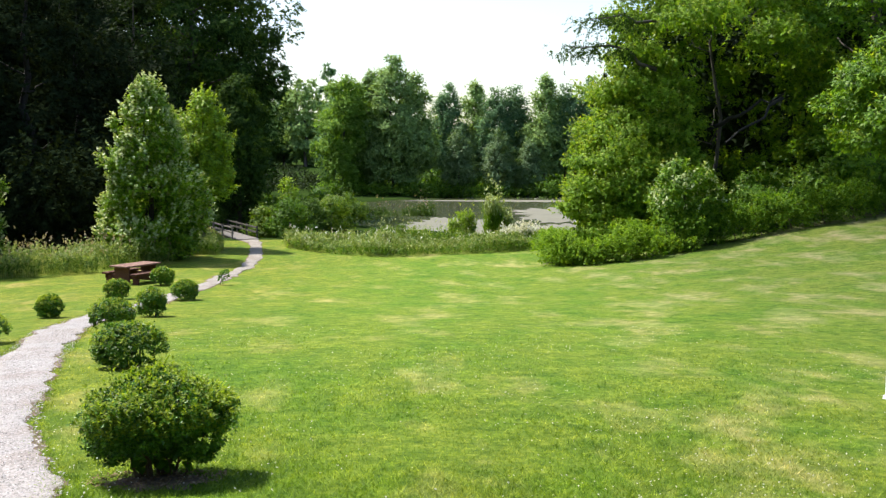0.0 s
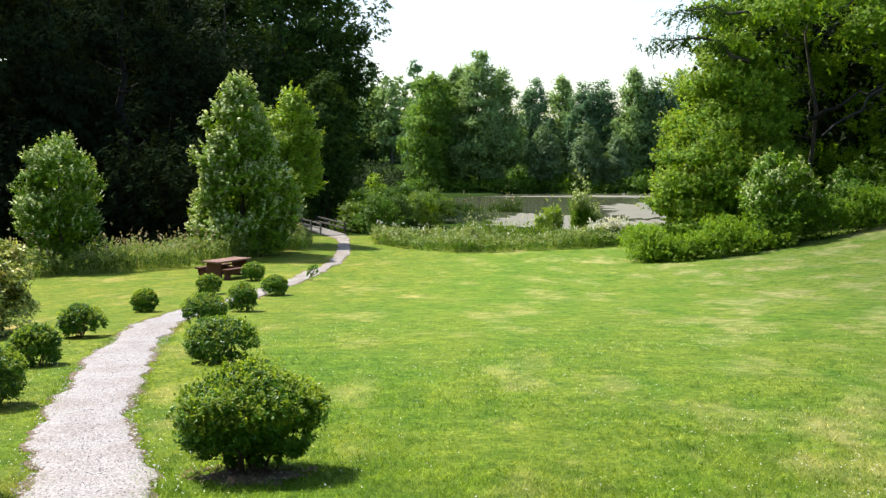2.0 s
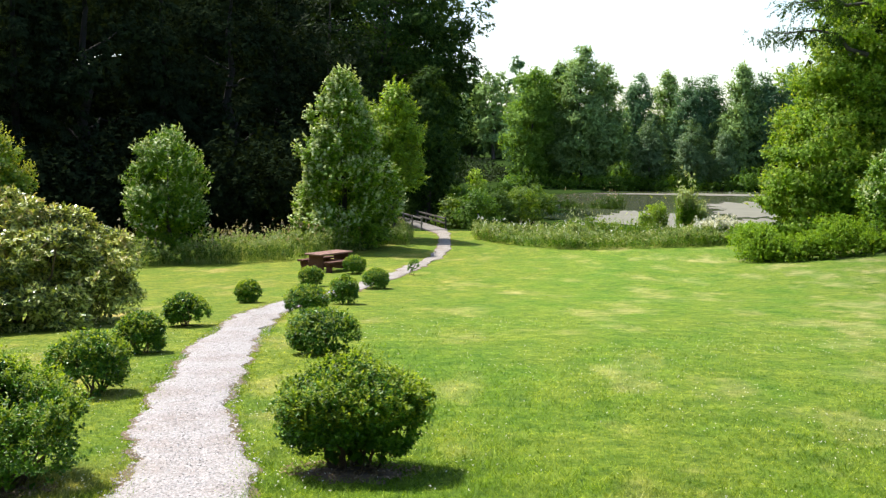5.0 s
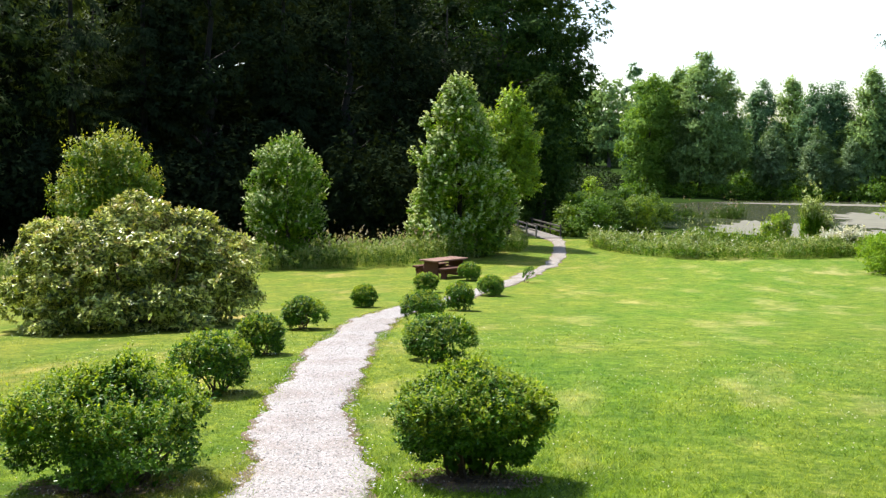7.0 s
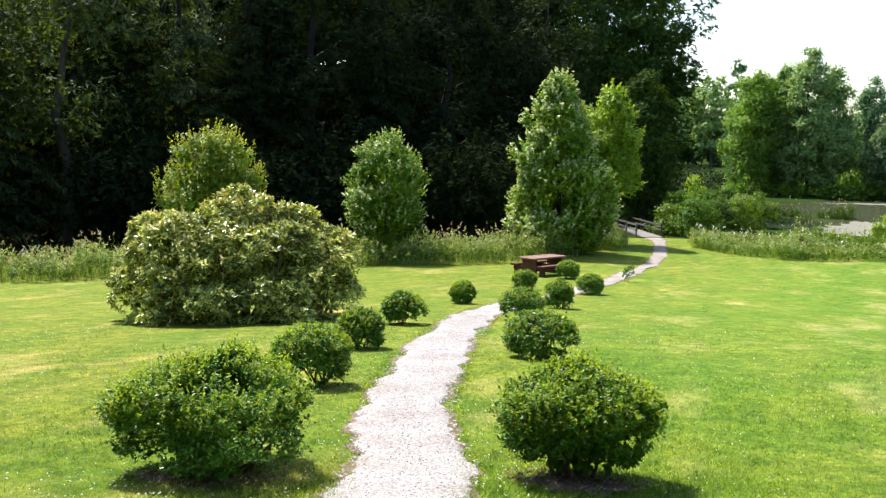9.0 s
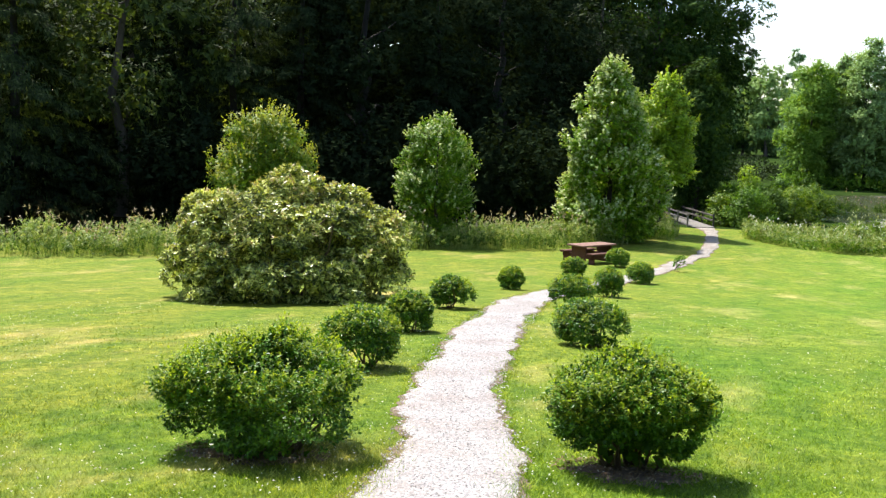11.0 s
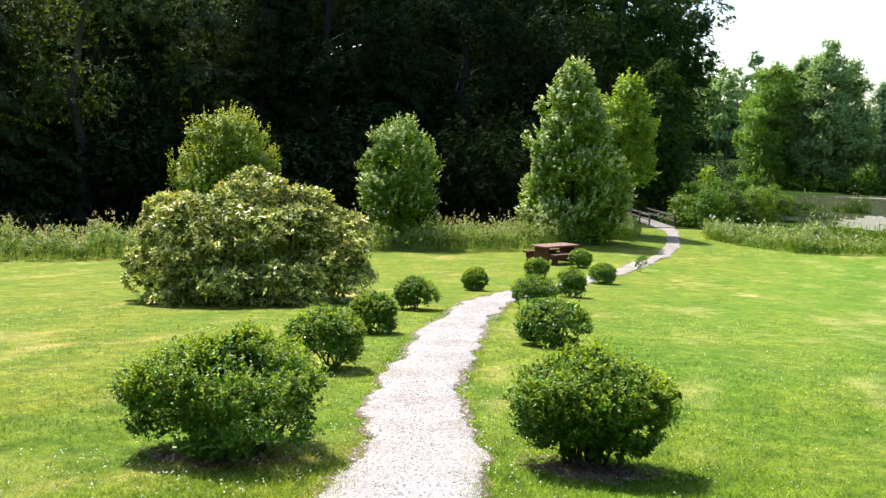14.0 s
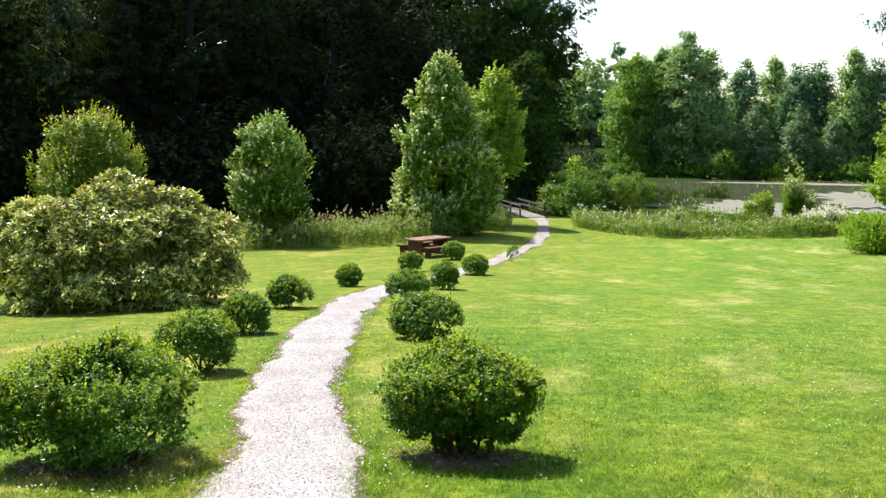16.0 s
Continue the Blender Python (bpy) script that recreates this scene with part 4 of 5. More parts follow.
LIT = wood_variant("forest_tree", 16, 4.2, 4.2, column, 7, 90, 24, 0.26, SUN_OAK_LEAF, "tall forest tree with leaves coloured lighter as if sunlit", WOOD, 1.2, 0.24, 0.5)
SITES = [("H", 54, 49), ("S", 50.3, 51), ("H", 46.6, 49.5), ("L", 41.6, 50.5), ("S", 39.0, 52.5), ("H", 35.8, 52), ("S", 32.2, 53), ("D", 28.6, 54), ("S", 25.0, 55), ("D", 21.8, 57.5), ("D", 18.8, 61), ("M", 16.4, 66),
         ("L", 52, 63), ("L", 46.5, 62), ("L", 41, 63), ("S", 37.5, 61), ("L", 34.3, 64), ("D", 30.5, 62), ("S", 26.8, 63), ("D", 23, 66), ("M", 19.5, 70), ("M", 16.2, 78), ("L", 58, 53), ("S", 62, 51), ("H", 66, 50)]
KINDS = {"S": SPRUCES, "H": HANGING, "D": DARK, "M": [MIDDLE], "L": [LIT]}
for n, (kind, yaw, r) in enumerate(SITES):
    x, y = ring(yaw, r)
    plant(KINDS[kind][n % len(KINDS[kind])], x, y, rng.uniform(0, 360), rng.uniform(0.92, 1.12))
for ob in (*SPRUCES, *HANGING, *DARK, MIDDLE, LIT):
    drop_thing(ob)
tree("oak", *ring(13.3, 76), 21, 2.4, 7.2, oak_shape, 61, 250, 56, 7, 0.26, OAK_LEAF, "large dark oak with open crown at the wood's corner", "", 1.3, 0.36, 34, 0.6, 0.35, 0.55, 0.25, tri=True, inner=8)
tree("oak", *ring(14.0, 92), 15, 0.5, 5.5, dome, 62, 150, 24, 7, 0.34, OAK_LEAF, "dark broad-leaved tree at the far edge of the wood", "", 1.5, 0.35, 14, 0.7, 0.2, 0.55, 0.3, tri=True)
tree("oak", *ring(12.3, 87), 22, 1.0, 5.4, oak_shape, 66, 160, 40, 7, 0.32, OAK_LEAF, "tall dark oak behind the large one at the wood's corner", "", 1.4, 0.3, 16, 0.6, 0.3, 0.55, 0.25, tri=True, inner=10)
tree("hornbeam", *ring(10.9, 60), 8.4, 0.8, 1.5, egg, 63, 110, 26, 7, 0.17, OAK_LEAF, "slender deep green tree behind the yellow-green one", "", 0.7, 0.14, 12, 0.4, 0.2, tri=True)

# trees across the pond
def alder(t):
    return max(0.04, (1 - t) ** 0.6 * min(1, 0.55 + 1.6 * t) * 1.15)


FAR = [wood_variant("pond_tree", 13.4, 1.0, 3.6, alder, 11, 230, 24, 0.24, HAZY_FAR_LEAF, "leafy grey-green tree on the pond's far shore", "trees across the pond", 0.85, 0.16, 0.1, 0.6),
       wood_variant("pond_tree", 11.5, 2.3, 2.5, alder, 12, 150, 22, 0.24, HAZY_FAR_LEAF, "slim grey-green tree on the pond's far shore", "trees across the pond", 0.72, 0.12, 0.1, 0.6),
       wood_variant("pond_tree", 11.3, 2.3, 2.3, alder, 13, 150, 22, 0.24, HAZY_PINE_LEAF, "dark pointed tree behind the pond", "trees across the pond", 0.66, 0.13, 0.3, 0.5),
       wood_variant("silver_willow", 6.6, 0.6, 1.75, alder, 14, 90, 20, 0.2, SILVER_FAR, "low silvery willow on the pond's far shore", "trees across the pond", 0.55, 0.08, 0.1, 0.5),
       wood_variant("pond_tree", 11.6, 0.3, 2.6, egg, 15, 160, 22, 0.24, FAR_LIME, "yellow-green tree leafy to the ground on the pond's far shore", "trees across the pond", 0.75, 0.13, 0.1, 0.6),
       wood_variant("distant_tree", 17, 0.8, 4.6, egg, 16, 80, 18, 0.6, HAZY_FAR_LEAF, "distant round tree beyond the meadow", "distant trees", 1.5, 0.3, 0.1, 0.6),
       wood_variant("distant_tree", 18.5, 0.8, 3.2, alder, 17, 80, 16, 0.6, HAZY_PINE_LEAF, "distant dark conifer beyond the meadow", "distant trees", 1.2, 0.25, 0.3, 0.5)]
for n, (kind, x, y, s) in enumerate([(2, -11.8, 114.8, 0.9), (4, -9.6, 102.4, 0.98), (4, -7.9, 105.5, 0.95), (1, -6.9, 105.2, 1.04), (0, -4.8, 103.3, 1.0),
                                     (1, -2.6, 105.4, 1.02), (2, 0.7, 109.4, 1.0), (1, 3.5, 111, 0.98), (2, 5.6, 106.4, 0.95), (2, 7.6, 107.0, 0.97), (1, 10.4, 105, 1.0), (2, 12.6, 105.7, 0.96),
                                     (2, 15.2, 106, 1.0), (3, 1.8, 101.4, 0.98), (3, 5.7, 101.6, 0.95), (3, 8.6, 102, 0.85), (0, 20, 107, 0.9),
                                     (5, -24.2, 186, 0.92), (5, -32.5, 182, 0.9), (6, -29.0, 192, 1.0), (5, -38.5, 184, 0.95), (6, -21.0, 196, 1.05), (6, -35.5, 196, 0.95), (5, -17.5, 192, 0.9), (5, -45, 186, 1.0)]):
    plant(FAR[kind], x, y, rng.uniform(0, 360), s)
for ob in FAR:
    drop_thing(ob)


def thicket(name, yaw0, yaw1, r0, r1, blobs, height, leaf, mat, seed, label, per=22):
    """A far belt of foliage in one piece."""
    rng = np.random.default_rng(seed)
    P, D = [], []
    for _ in range(blobs):
        x, y = ring(rng.uniform(yaw0, yaw1), rng.uniform(r0, r1))
        h = height * (0.75 + 0.25 * math.sin(x * 0.35) * math.cos(x * 0.13 + 2)) * math.sqrt(rng.uniform(0, 1))
        r = rng.uniform(0.6, 1.5) * (0.5 + height / 14)
        d = unit(rng.normal(0, 1, (per, 3)) + np.array([0, 0, 0.4]))
        P.append(np.array([x, y, gz(x, y) + h]) + d * r)
        D.append(unit(d + np.array([0, 0, 0.2])))
    ob = part_of(name, *sprigs(rng, np.concatenate(P), np.concatenate(D), 0.5, 6, leaf, leaf * 0.6, 0.8, 0, 0.7, True), mat)
    return tagged(ob, label, "undergrowth", "", "stuff")


thicket("far_wood", -24, 5.6, 119, 132, 380, 7.5, 0.7, HAZY_FAR_LEAF, 51, "belt of distant woodland behind the pond", 14)
thicket("far_undergrowth", 4, 16, 190, 206, 420, 10, 0.8, HAZY_PINE_LEAF, 64, "low far growth beyond the meadow", 14)
thicket("meadow_growth", 6.8, 12, 108, 170, 160, 0.1, 0.3, SHADE_LEAF, 65, "rough uncut growth of the far meadow", 14)
thicket("shore_bushes", -18, 4, 106, 113, 200, 1.9, 0.28, HEDGE_LEAF, 52, "sunlit low bushes under the trees of the far shore", 16)
thicket("shore_grass", -18, 6.6, 99, 103, 320, 0.5, 0.2, HEDGE_LEAF, 58, "low green growth along the pond's far shore", 16)
thicket("undergrowth", 14, 66, 46.5, 52, 480, 4.6, 0.22, DARKENED_LEAF, 53, "dark undergrowth at the foot of the wood", 20)
thicket("undergrowth", 9.6, 15, 68, 80, 240, 5.5, 0.26, OAK_LEAF, 54, "dark undergrowth below the oak", 18)

# Backdrops of large leaves that stop sky showing through the wood
thicket("deep_wood", 18, 72, 72, 82, 800, 22, 1.3, DARKENED_LEAF, 55, "closed dark depth of the wood", 12)
thicket("deep_wood", 20, 72, 63, 70, 300, 6.0, 0.9, DARKENED_LEAF, 60, "closed dark undergrowth inside the wood", 14)
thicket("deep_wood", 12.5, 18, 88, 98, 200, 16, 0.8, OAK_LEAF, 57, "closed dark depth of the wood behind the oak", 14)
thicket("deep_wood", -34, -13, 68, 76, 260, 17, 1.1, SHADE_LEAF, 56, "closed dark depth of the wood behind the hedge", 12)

# Unseen belt behind the camera, added to cut sky light from that side
thicket("deep_wood", 75, 318, 21, 28, 420, 15, 1.5, DARKENED_LEAF, 59, "unseen belt of foliage behind the camera, added to block sky light", 12)

# hedge along the lawn
def hedge(pts, tall, mat, seed, label):
    rng = np.random.default_rng(seed)
    line = smooth_line(pts, 44)
    x0, y0 = line[0]
    ob = thing("hedge", x0, y0, gz(x0, y0), label, "hedge", "hedges along the lawn")
    base = np.array([x0, y0, gz(x0, y0)])
    P, D = [], []
    wood = []
    for n, (x, y) in enumerate(line):
        z = gz(x, y)
        lump = tall * (1 + (0.1 if tall > 1.2 else 0.28) * math.sin(x * 1.9) + 0.06 * math.sin(x * 4.3 + 1))
        for _ in range(10):
            r = rng.uniform(0.2, 0.36)
            c = np.array([x + rng.normal(0, 0.3), y + 0.6 + rng.normal(0, 0.36), z + r * 0.15 + rng.random() ** 0.7 * max(0.1, lump - 1.5 * r)])
            m = 18
            d = unit(rng.normal(0, 1, (m, 3)) + np.array([0, 0, 0.4]))
            P.append(c - base + d * r * rng.uniform(0.6, 1, (m, 1)))
            D.append(unit(d + np.array([0, 0, 0.5])))
        if n % 4 == 0:
            wood.append(tube(bent(rng, np.array([x, y + 0.6, z - 0.1]) - base, np.array([x + rng.normal(0, 0.3), y + 0.5, z + 0.9]) - base, 4, 0.05), [0.03, 0.025, 0.018, 0.008], 5))
    P, D = np.concatenate(P), np.concatenate(D)
    part_of("foliage", *sprigs(rng, P, D, 0.16, 8, 0.085, 0.045, 0.7, 0, 0.6, True), mat, ob)
    for piece in wood:
        part_of("stem", *piece, STEM, ob)


hedge([(4.9, 41.0), (4.6, 37.8), (5.8, 37.4), (7.6, 38.2), (9.6, 39.4)], 1.15, LIT_BROAD_LEAF, 71, "low loose yellow-green shrubs ending the hedge by the bank")
hedge([(9.4, 39.2), (11.2, 40.5), (13.5, 40.9), (16.5, 41.6), (19.0, 43.6), (21.5, 46.5)], 1.7, MAPLE_LEAF, 72, "clipped dark green hedge along the lawn's edge")
HOLLOW = (14.7, 45.5, 2.9, 3.5, 8.0, 3.3)  # dark gap under the boughs
LAYERS = dict(flat=0.3, lay=0.85, tri=True, inner=26)  # foliage in level sprays
# Leaf colour and bright tips carry sunlight on these crowns
broad = tree("broad_tree", 13.3, 50.5, 16, 0.5, 6.4, dome, 81, 170, 80, 9, 0.16, LIT_BROAD_LEAF, "large broad-leaved tree with sunlit layered foliage behind the hedge", "trees behind the hedge", 1.45, 0.11, 7, 0.5, 0.2, hollow=HOLLOW, tips=SHOOT_LEAF, tip_label="sunlit yellow-green young leaves", tip_share=0.2, **LAYERS)
tree("broad_tree", 21.0, 50.0, 17, 0.6, 6.2, dome, 82, 150, 40, 8, 0.20, MAPLE_LEAF, "large broad-leaved tree with dark hollow crown behind the hedge", "trees behind the hedge", 1.5, 0.42, 9, 0.6, 0.25, hollow=HOLLOW, **LAYERS)
tree("broad_tree", 18.4, 37.0, 7.2, 3.0, 4.5, dome, 83, 90, 52, 9, 0.15, MAPLE_LEAF, "broad-leaved tree with low sunlit boughs over the lawn", "trees behind the hedge", 1.1, 0.3, 16, 0.5, 0.3, tips=SHOOT_LEAF, tip_label="sunlit yellow-green young leaves", tip_share=0.12, **LAYERS)
tree("hazel", 7.9, 46.0, 5.0, 0.2, 2.5, dome, 86, 80, 62, 9, 0.13, LIT_BROAD_LEAF, "broad bushy tree with sunlit leaves beside the pond bank", "trees behind the hedge", 0.8, 0.12, 12, 0.4, 0.25, tips=SHOOT_LEAF, tip_label="sunlit yellow-green young leaves", tip_share=0.2, **LAYERS)
tree("hazel", 9.6, 48.4, 8.6, 0.4, 2.9, egg, 87, 90, 66, 9, 0.14, LIT_BROAD_LEAF, "taller bushy tree with sunlit leaves behind the pond bank", "trees behind the hedge", 0.95, 0.16, 12, 0.45, 0.25, tips=SHOOT_LEAF, tip_label="sunlit yellow-green young leaves", tip_share=0.2, **LAYERS)
tree("white_leaved_shrub", 9.9, 41.4, 3.3, 0.2, 1.35, egg, 84, 60, 30, 8, 0.13, MAPLE_LEAF, "pale-leaved shrub with upright shoots standing behind the hedge", "", 0.45, 0.06, 9, 0.35, category="shrub", tips=SILVER_LEAF, tip_label="pale upper leaves", tip_share=0.1, tri=True)
tree("white_leaved_shrub", 13.6, 43.6, 2.3, 0.2, 1.3, egg, 85, 50, 30, 8, 0.11, HEDGE_LEAF, "low green-leaved shrub in the shade behind the hedge", "", 0.45, 0.06, 8, 0.3, category="shrub", tips=SILVER_LEAF, tip_label="pale upper leaves", tip_share=0.06, tri=True)
# Backing trees take the darkened oak leaf, so shade is in their colour
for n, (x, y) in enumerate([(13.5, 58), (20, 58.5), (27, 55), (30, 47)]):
    tree("backing_tree", x, y, 17, 0.4, 5.5, column, 300 + n, 100, 14, 6, 0.46, SHADE_LEAF, "broad-leaved tree coloured dark for the shade behind the others", "trees behind the hedge", 1.7, 0.35, 10, 0.7, 0.3, tri=True)


def bough(x, y, z, reach, seed, mat, label):
    """A long drooping bough that reaches out of a crown."""
    rng = np.random.default_rng(seed)
    ob = thing("bough", x, y, z, label, "branch", "boughs over the pond")
    line = bent(rng, (0, 0, 0), reach, 7, 0.05)
    line[:, 2] += 0.5 * np.sin(np.linspace(0, np.pi, 7))
    part_of("limb", *tube(line, np.linspace(0.11, 0.015, 7), 6), BARK, ob, "", True)
    n = 150
    t = rng.uniform(0.25, 1, n)
    P = np.stack([np.interp(t, np.linspace(0, 1, 7), line[:, k]) for k in range(3)], 1) + rng.normal(0, 0.28, (n, 3)) * np.array([1, 1, 0.6])
    D = unit(rng.normal(0, 0.5, (n, 3)) + np.array([-0.4, 0, -0.7]))
    part_of("needles", *sprigs(rng, P, D, rng.uniform(0.3, 0.9, n), 14, 0.13, 0.05, 0.5, 0.3), mat, ob)


bough(9.8, 47.0, 5.2, (-4.3, -1.2, 0.9), 401, OAK_LEAF, "long drooping dark bough reaching out over the pond bank")
bough(10.4, 47.4, 7.0, (-4.2, -1.4, 0.1), 402, OAK_LEAF, "upper drooping bough reaching out over the pond bank")


def bare_limb(owner, a, b, girth, seed):
    """A leafless limb of a tree, given in world places."""
    rng = np.random.default_rng(seed)
    back = owner.matrix_basis.inverted()
    line = bent(rng, back @ Vector(a), back @ Vector(b), 8, 0.05)
    part_of("bare_limb", *tube(line, np.linspace(girth, girth * 0.4, 8), 6), SHADED_BARK, owner, "bare brown limb in a dark hollow", True)


bare_limb(broad, (15.4, 46.6, 3.9), (12.2, 43.9, 1.9), 0.085, 411)
bare_limb(broad, (12.6, 48.5, 2.6), (15.4, 46.4, 4.1), 0.12, 412)

# ---- tall grass, bank plants, reeds ----


def along(rng, pts, n, width):
    line = smooth_line(pts, 400)
    k = rng.integers(0, 400, n)
    d = unit(np.gradient(line, axis=0))[k]
    u = rng.uniform(0, 1, n) * width
    return line[k] + np.stack([-d[:, 1], d[:, 0]], 1) * u[:, None]


def on_ground(xy):
    return np.concatenate([xy, ground_z(xy[:, 0], xy[:, 1])[:, None]], 1)


def tall_grass(name, pts, width, n, height, wide, seed, label, heads=0.03, mat=REED_LEAF, head_mat=None, lean=0.22, weeds=0.06, weed_mat=None, head=0.06, leaf=0.07, top_mat=None):
    """Uncut growth: blades, leafy weeds between them and flower or seed heads on top."""
    rng = np.random.default_rng(seed)
    P = on_ground(along(rng, pts, n, width))
    clump = 0.82 + 0.3 * np.sin(P[:, 0] * 1.3 + 1.3 * np.sin(P[:, 1])) * np.cos(P[:, 1] * 0.9) + 0.2 * np.sin(P[:, 0] * 3.1 + P[:, 1] * 2.7 + np.sin(P[:, 0] * 7.0))
    ob = part_of(name, *blades(rng, P, height * clump, wide, lean), mat)
    tagged(ob, label, "tall grass", "", "stuff")
    m = int(n * weeds)
    if m:
        k = rng.integers(0, n, m)
        up = rng.uniform(0.08, 0.95, m)
        Q = P[k] + np.array([0, 0, 1.0]) * (height * clump[k] * up)[:, None]
        D = unit(rng.normal(0, 0.5, (m, 3)) + np.array([0, 0, 0.8]))
        low = up < 0.5
        for mask, kind, say in ((low, weed_mat or HEDGE_LEAF, "leafy green weeds"), (~low, top_mat or mat, "feathery pale grass tops")):
            wd = part_of("weeds", *sprigs(rng, Q[mask], D[mask], 0.2, 9, leaf, leaf * 0.5, 1.0, 0, 0.5, True), kind, ob, say)
            tagged(wd, kind="stuff")
    m = int(n * heads)
    if m:
        k = rng.integers(0, n, m)
        Q = P[k] + np.array([0, 0, 1.0]) * (height * clump[k] * rng.uniform(0.85, 1.45, m))[:, None]
        hd = part_of("seed_heads", *sprigs(rng, Q, unit(rng.normal(0, 0.3, (m, 3)) + np.array([0, 0, 1])), 0.12, 5, head, head * 0.55, 0.5, 0, 0.4, True), head_mat or SEED, ob, "pale seed heads")
        tagged(hd, kind="stuff")
    return ob


tall_grass("tall_grass", [(-34, 12), (-24.5, 21.2), (-20.8, 24.9), (-18.0, 29.0), (-15.2, 32.8), (-12.2, 36.0), (-10.4, 40.5), (-10.2, 44.5)], 3.6, 13000, 0.92, 0.010, 91,
           "strip of tall uncut grass with pale seed heads", 0.07, weeds=0.62, head=0.085, weed_mat=WILLOW_LEAF, leaf=0.09)
tall_grass("bank_plants", [(-7.2, 49.5), (-6.6, 46.4), (-2.7, 42.9), (1.65, 44.6), (4.8, 45.4)], 3.2, 6000, 0.66, 0.012, 92, "lush waterside plants on the pond bank", 0.03, REED_LEAF, PETAL, 0.4, 1.0, MAPLE_LEAF, 0.07, 0.09, REED_LEAF)
tall_grass("bank_reeds", [(-3.2, 46.2), (-0.8, 45.9), (1.6, 46.6)], 1.6, 1500, 1.0, 0.022, 93, "pale yellow-green leafy reeds behind the bank plants", 0.05, SHRUB_LEAF, SILVER_LEAF, 0.2, 0.5, SHRUB_LEAF, 0.07, 0.1)


def willow(x, y, w, h, seed, mat, label, name="willow_bush", leaf=0.13, blobs=40):
    return tree(name, x, y, h, 0.1, w / 2, dome, seed, blobs, 22, 8, leaf, mat, label, "bushes by the bridge", 0.45, 0.04, 7, 0.28, 0.1, 0.6, category="bush", tri=True)


for n, (x, y, w, h) in enumerate([(-9.1, 54.6, 2.2, 1.8), (-7.7, 53.6, 2.2, 2.0), (-7.0, 55.6, 2.4, 1.9), (-6.0, 57.6, 2.6, 1.9), (-9.4, 59.5, 3.0, 1.8), (-13.3, 57.5, 3.0, 1.4), (-5.7, 61.0, 3.0, 1.9), (-7.8, 64, 4.0, 1.8),
                                 (-12.5, 63.5, 4.0, 1.5), (-11, 69, 5, 1.4), (-5.6, 69, 4.0, 1.7)]):
    willow(x, y, w, h, 120 + n, (SHRUB_LEAF, HEDGE_LEAF, WILLOW_LEAF)[n % 3], "dense green waterside bush near the footbridge", blobs=46, leaf=0.1)
willow(-8.9, 61.0, 1.4, 2.7, 140, LIME_LEAF, "upright yellow-green bush near the footbridge", blobs=30, leaf=0.1)
tall_grass("water_plants", [(0.6, 54.4), (1.9, 54.4)], 0.7, 220, 1.15, 0.03, 141, "yellow-green leafy reeds at the water's edge", 0.1, REED_LEAF, LIME_LEAF, 0.25, 1.6, LIME_LEAF, 0.1, 0.13, LIME_LEAF)
tall_grass("reed_clump", [(2.6, 55.0), (4.0, 55.2)], 0.9, 420, 1.8, 0.03, 142, "tall clump of pale reeds standing in the pond", 0.2, POPLAR_LEAF, SILVER_LEAF, 0.2, 1.3, POPLAR_LEAF, 0.13, 0.15, SILVER_LEAF)
tall_grass("reed_patch", [(-4.0, 71.5), (-2.4, 72.2), (-0.9, 71.6)], 1.6, 900, 1.5, 0.05, 146, "dark patch of reeds standing in the shallow pond", 0.05, WILLOW_LEAF, None, 0.15, 0.6, WILLOW_LEAF, 0.1, 0.14, WILLOW_LEAF)
tall_grass("waterside_reeds", [(-6.5, 50.5), (-3, 47.5), (1, 48.5), (5, 50)], 1.6, 4000, 0.4, 0.03, 143, "loose reeds and grass along the pond's rim", 0.03, REED_LEAF, None, 0.3)
tall_grass("flowering_plants", [(3.0, 46.4), (5.0, 46.6)], 1.4, 1500, 0.75, 0.03, 144, "white-flowering plants at the end of the bank", 0.3, HEDGE_LEAF, PETAL, 0.4, 0.35, None, 0.11)
tall_grass("tall_grass", [(-9.3, 43.8), (-9.8, 47.0), (-11.0, 50.6)], 1.6, 2400, 0.75, 0.014, 145, "uncut grass beside the path before the footbridge", 0.04, weeds=0.6)


def algae(x, y, rx, ry, seed):
    """A floating film with a ragged outline."""
    rng = np.random.default_rng(seed)
    n = 200
    a = np.linspace(0, 2 * np.pi, n, endpoint=False)
    rag = 1 + sum(rng.normal(0, 0.15 / k ** 0.62) * np.sin(k * a + rng.uniform(0, 6)) for k in range(2, 46))
    bm = bmesh.new()
    bm.faces.new([bm.verts.new((x + rx * r * math.cos(t), y + ry * r * math.sin(t), POND_Z + 0.006 + seed * 0.0005)) for t, r in zip(a, rag)])
    tagged(part("algae_film", bm, SCUM, None), "pale beige algae film floating on the pond", "algae", "algae on the pond", "stuff")


for n, (x, y, rx, ry) in enumerate([(1.2, 62.5, 3.0, 8.0), (7.5, 60.0, 3.2, 4.4), (10.5, 74, 5.0, 9.0), (9.0, 93, 9, 2.0), (-2.8, 59.5, 2.4, 1.6)]):
    algae(x, y, rx, ry, n)


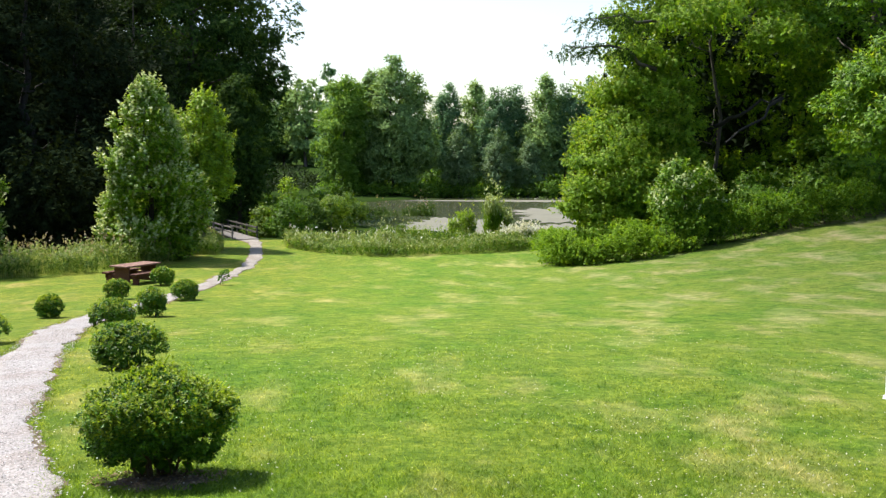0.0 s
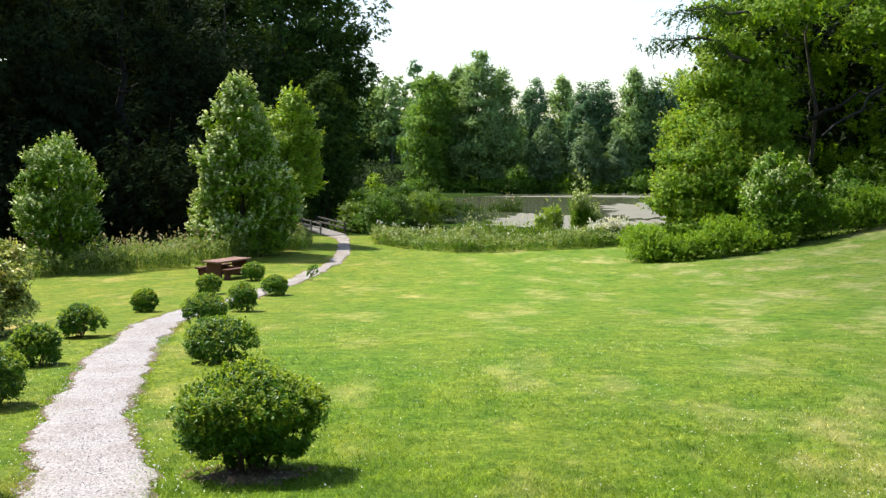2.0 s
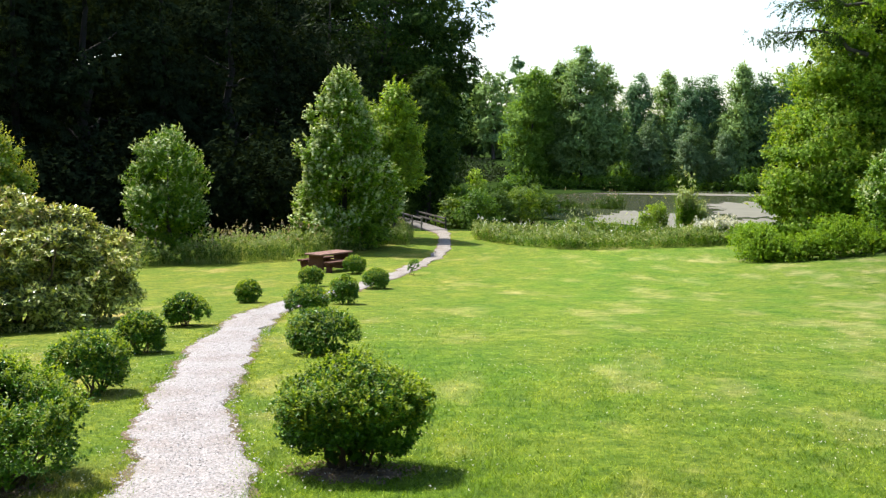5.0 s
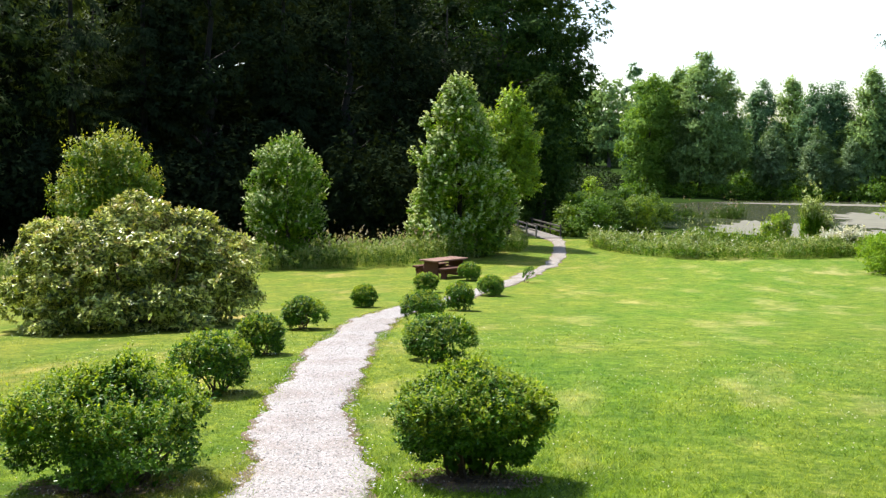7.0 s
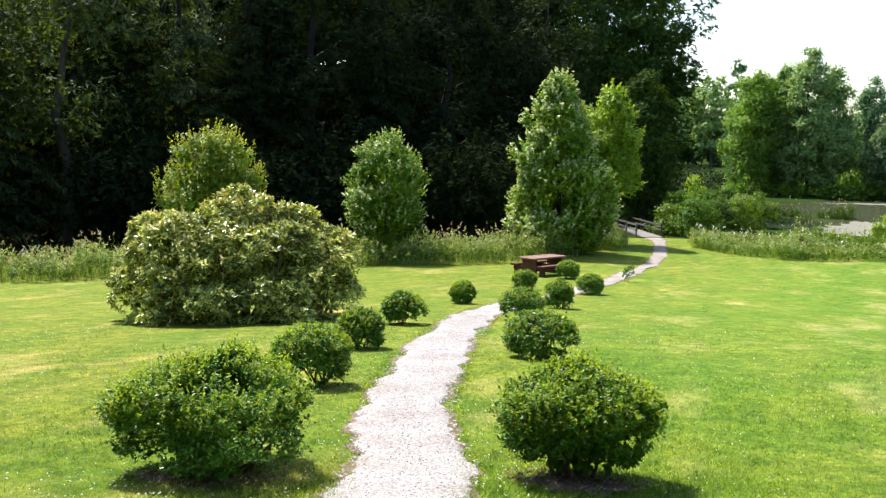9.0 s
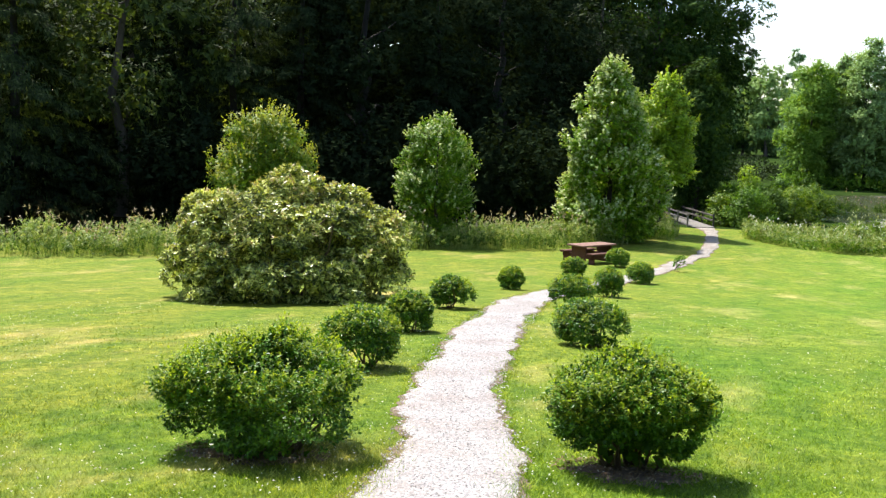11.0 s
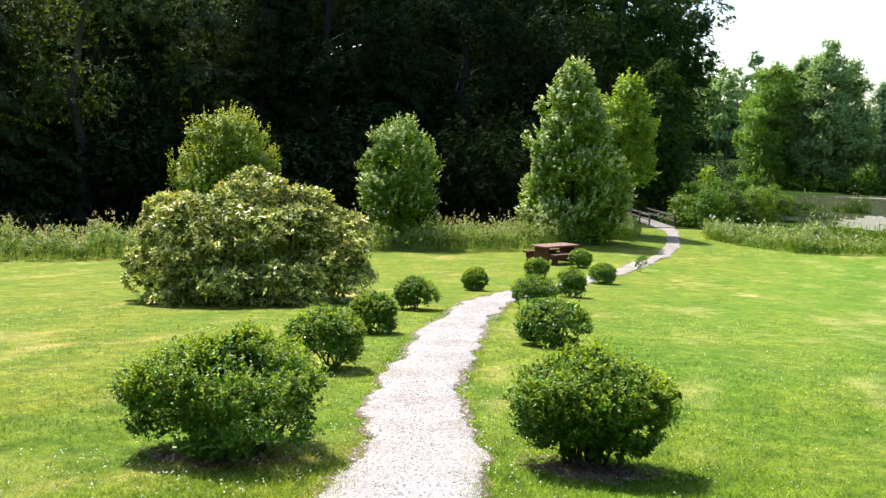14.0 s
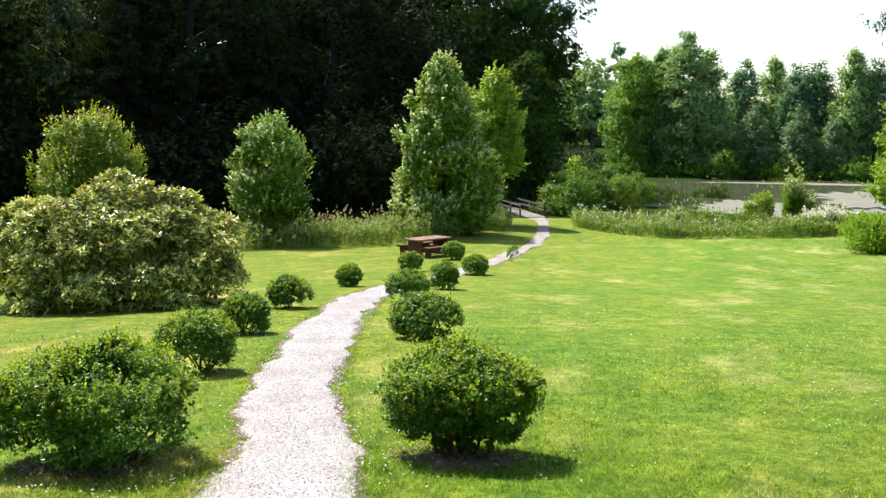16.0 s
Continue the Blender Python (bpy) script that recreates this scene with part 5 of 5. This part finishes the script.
# ---- picnic table, footbridge, post ----
def picnic_table():
    x, y = -9.36, 31.9
    ob = thing("picnic_table", x, y, gz(x, y), "dark red-brown wooden picnic table with fixed benches on the lawn", "picnic table", "", 62)
    for n in range(5):
        part("tabletop_plank", box_bm((1.5, 0.135, 0.05), (0, (n - 2) * 0.142, 0.57)), TABLETOP_WOOD, ob, "lighter red-brown plank")
    for s in (-1, 1):
        for n in range(2):
            part("seat_plank", box_bm((1.42, 0.125, 0.06), (0, s * (0.52 + n * 0.132), 0.34)), TABLE_WOOD, ob)
        part("seat_apron", box_bm((1.30, 0.035, 0.12), (0, s * 0.62, 0.25)), TABLE_WOOD, ob)
    for s in (-1, 1):
        u = s * 0.56
        part("end_panel", box_bm((0.05, 0.62, 0.53), (u, 0, 0.28)), TABLE_WOOD, ob)
        part("seat_beam", box_bm((0.055, 1.34, 0.13), (u - s * 0.056, 0, 0.245)), TABLE_WOOD, ob)
        for w in (-1, 1):
            part("leg", box_bm((0.06, 0.22, 0.30), (u, w * 0.56, 0.155)), TABLE_WOOD, ob)


def footbridge():
    x0, y0, x1, y1 = -9.45, 51.4, -13.2, 59.0
    L = math.hypot(x1 - x0, y1 - y0)
    turn = math.degrees(math.atan2(y1 - y0, x1 - x0))
    z = gz(x0, y0) + 0.06
    ob = thing("footbridge", x0, y0, z, "weathered grey wooden footbridge with plain railings", "bridge", "", turn)
    for s in (-1, 1):
        # Right railing (s < 0) takes the wood with shadow in its colour
        wood = BRIDGE_WOOD if s > 0 else SHADED_WOOD
        part("beam", box_bm((L, 0.14, 0.22), (L / 2, s * 0.45, -0.16)), BRIDGE_WOOD, ob)
        for n in range(5):
            part("post", box_bm((0.07, 0.07, 0.72), (0.7 + n * (L - 0.9) / 4, s * 0.64, 0.22)), wood, ob)
        for h in (0.26, 0.5):
            part("rail", box_bm((L - 0.7, 0.04, 0.08), (L / 2 + 0.3, s * 0.59, h)), wood, ob)
    m = 36
    for n in range(m):
        part("deck_plank", box_bm((L / m - 0.012, 1.08, 0.04), ((n + 0.5) * L / m, 0, -0.03), 0.004), BRIDGE_WOOD, ob)


def white_post():
    x, y = 4.684, 9.62
    ob = thing("garden_post", x, y, gz(x, y), "short white garden post on a round foot in the lawn", "post")
    bm = bmesh.new()
    bmesh.ops.create_cone(bm, cap_ends=True, segments=20, radius1=0.034, radius2=0.032, depth=0.34, matrix=Matrix.Translation((0, 0, 0.19)))
    bmesh.ops.bevel(bm, geom=[e for e in bm.edges if len(e.link_faces) == 2 and e.calc_face_angle(0) > 1], offset=0.008, segments=2, affect="EDGES")
    part("shaft", bm, WHITE, ob)
    bm = bmesh.new()
    bmesh.ops.create_cone(bm, cap_ends=True, segments=24, radius1=0.062, radius2=0.05, depth=0.05, matrix=Matrix.Translation((0, 0, 0.015)))
    part("foot", bm, WHITE, ob)


picnic_table()
footbridge()
white_post()
make_gravel()


def lawn_grass():
    """Mown blades on the nearer lawn."""
    rng = np.random.default_rng(201)
    n = 150000
    yaw = np.radians(rng.uniform(-28, 53, n))
    r = 4.3 + np.minimum(rng.exponential(3.4, n), 24)
    xy = np.stack([-r * np.sin(yaw), r * np.cos(yaw)], 1)
    m = 9000  # more along the path's edges
    k = rng.integers(100, 420, m)
    d = unit(np.gradient(PATH_FINE, axis=0))[k]
    u = (PATH_FINE_HALF[k] + rng.uniform(-0.06, 0.16, m) - 0.05 * (np.sin(k * 0.9) * np.sin(k * 0.37) > 0.35)) * rng.choice([-1, 1], m)
    xy = np.concatenate([xy, PATH_FINE[k] + np.stack([-d[:, 1], d[:, 0]], 1) * u[:, None]])
    r = np.concatenate([r, np.hypot(xy[n:, 0], xy[n:, 1])])
    n += m
    gap = path_gap(xy[:, 0], xy[:, 1])
    bare = np.minimum(np.hypot((xy[:, 0] + 1.62) / 0.36, (xy[:, 1] - 6.1) / 0.24), np.hypot((xy[:, 0] + 3.85) / 0.46, (xy[:, 1] - 5.45) / 0.24))
    keep = (gap > rng.normal(-0.01, 0.06, n)) & (bare > rng.uniform(0.7, 1.2, n))
    xy, r, gap = xy[keep], r[keep], gap[keep]
    P = on_ground(xy) + np.array([0, 0, -0.004])
    tall = 0.036 * (6 / r) ** 0.3 * np.where(gap < 0.12, 1.25, 1.0)
    ob = part_of("lawn_grass", *blades(rng, P, tall, 0.006 * (r / 6) ** 0.6, 0.9), GRASS_LEAF)
    tagged(ob, "short mown green grass blades of the lawn", "grass", "", "stuff")


def clover():
    rng = np.random.default_rng(202)
    n = 6500
    yaw = np.radians(rng.uniform(-28, 53, n))
    r = 4.5 + 13 * rng.random(n) ** 1.2
    xy = np.stack([-r * np.sin(yaw), r * np.cos(yaw)], 1)
    dense = np.sin(xy[:, 0] * 1.1 + 2 * np.sin(xy[:, 1] * 0.7)) + rng.normal(0, 0.7, n) > 0
    xy = xy[dense & (path_gap(xy[:, 0], xy[:, 1]) > 0.1)]
    P = on_ground(xy) + np.array([0, 0, 0.03])
    ob = part_of("clover_flowers", *sprigs(rng, P, np.tile([[0, 0, 1.0]], (len(P), 1)), 0.006, 5, 0.0085, 0.0075, 1.0), PETAL)
    tagged(ob, "scattered small white clover flowers in the lawn", "flowers", "", "stuff")


lawn_grass()
clover()
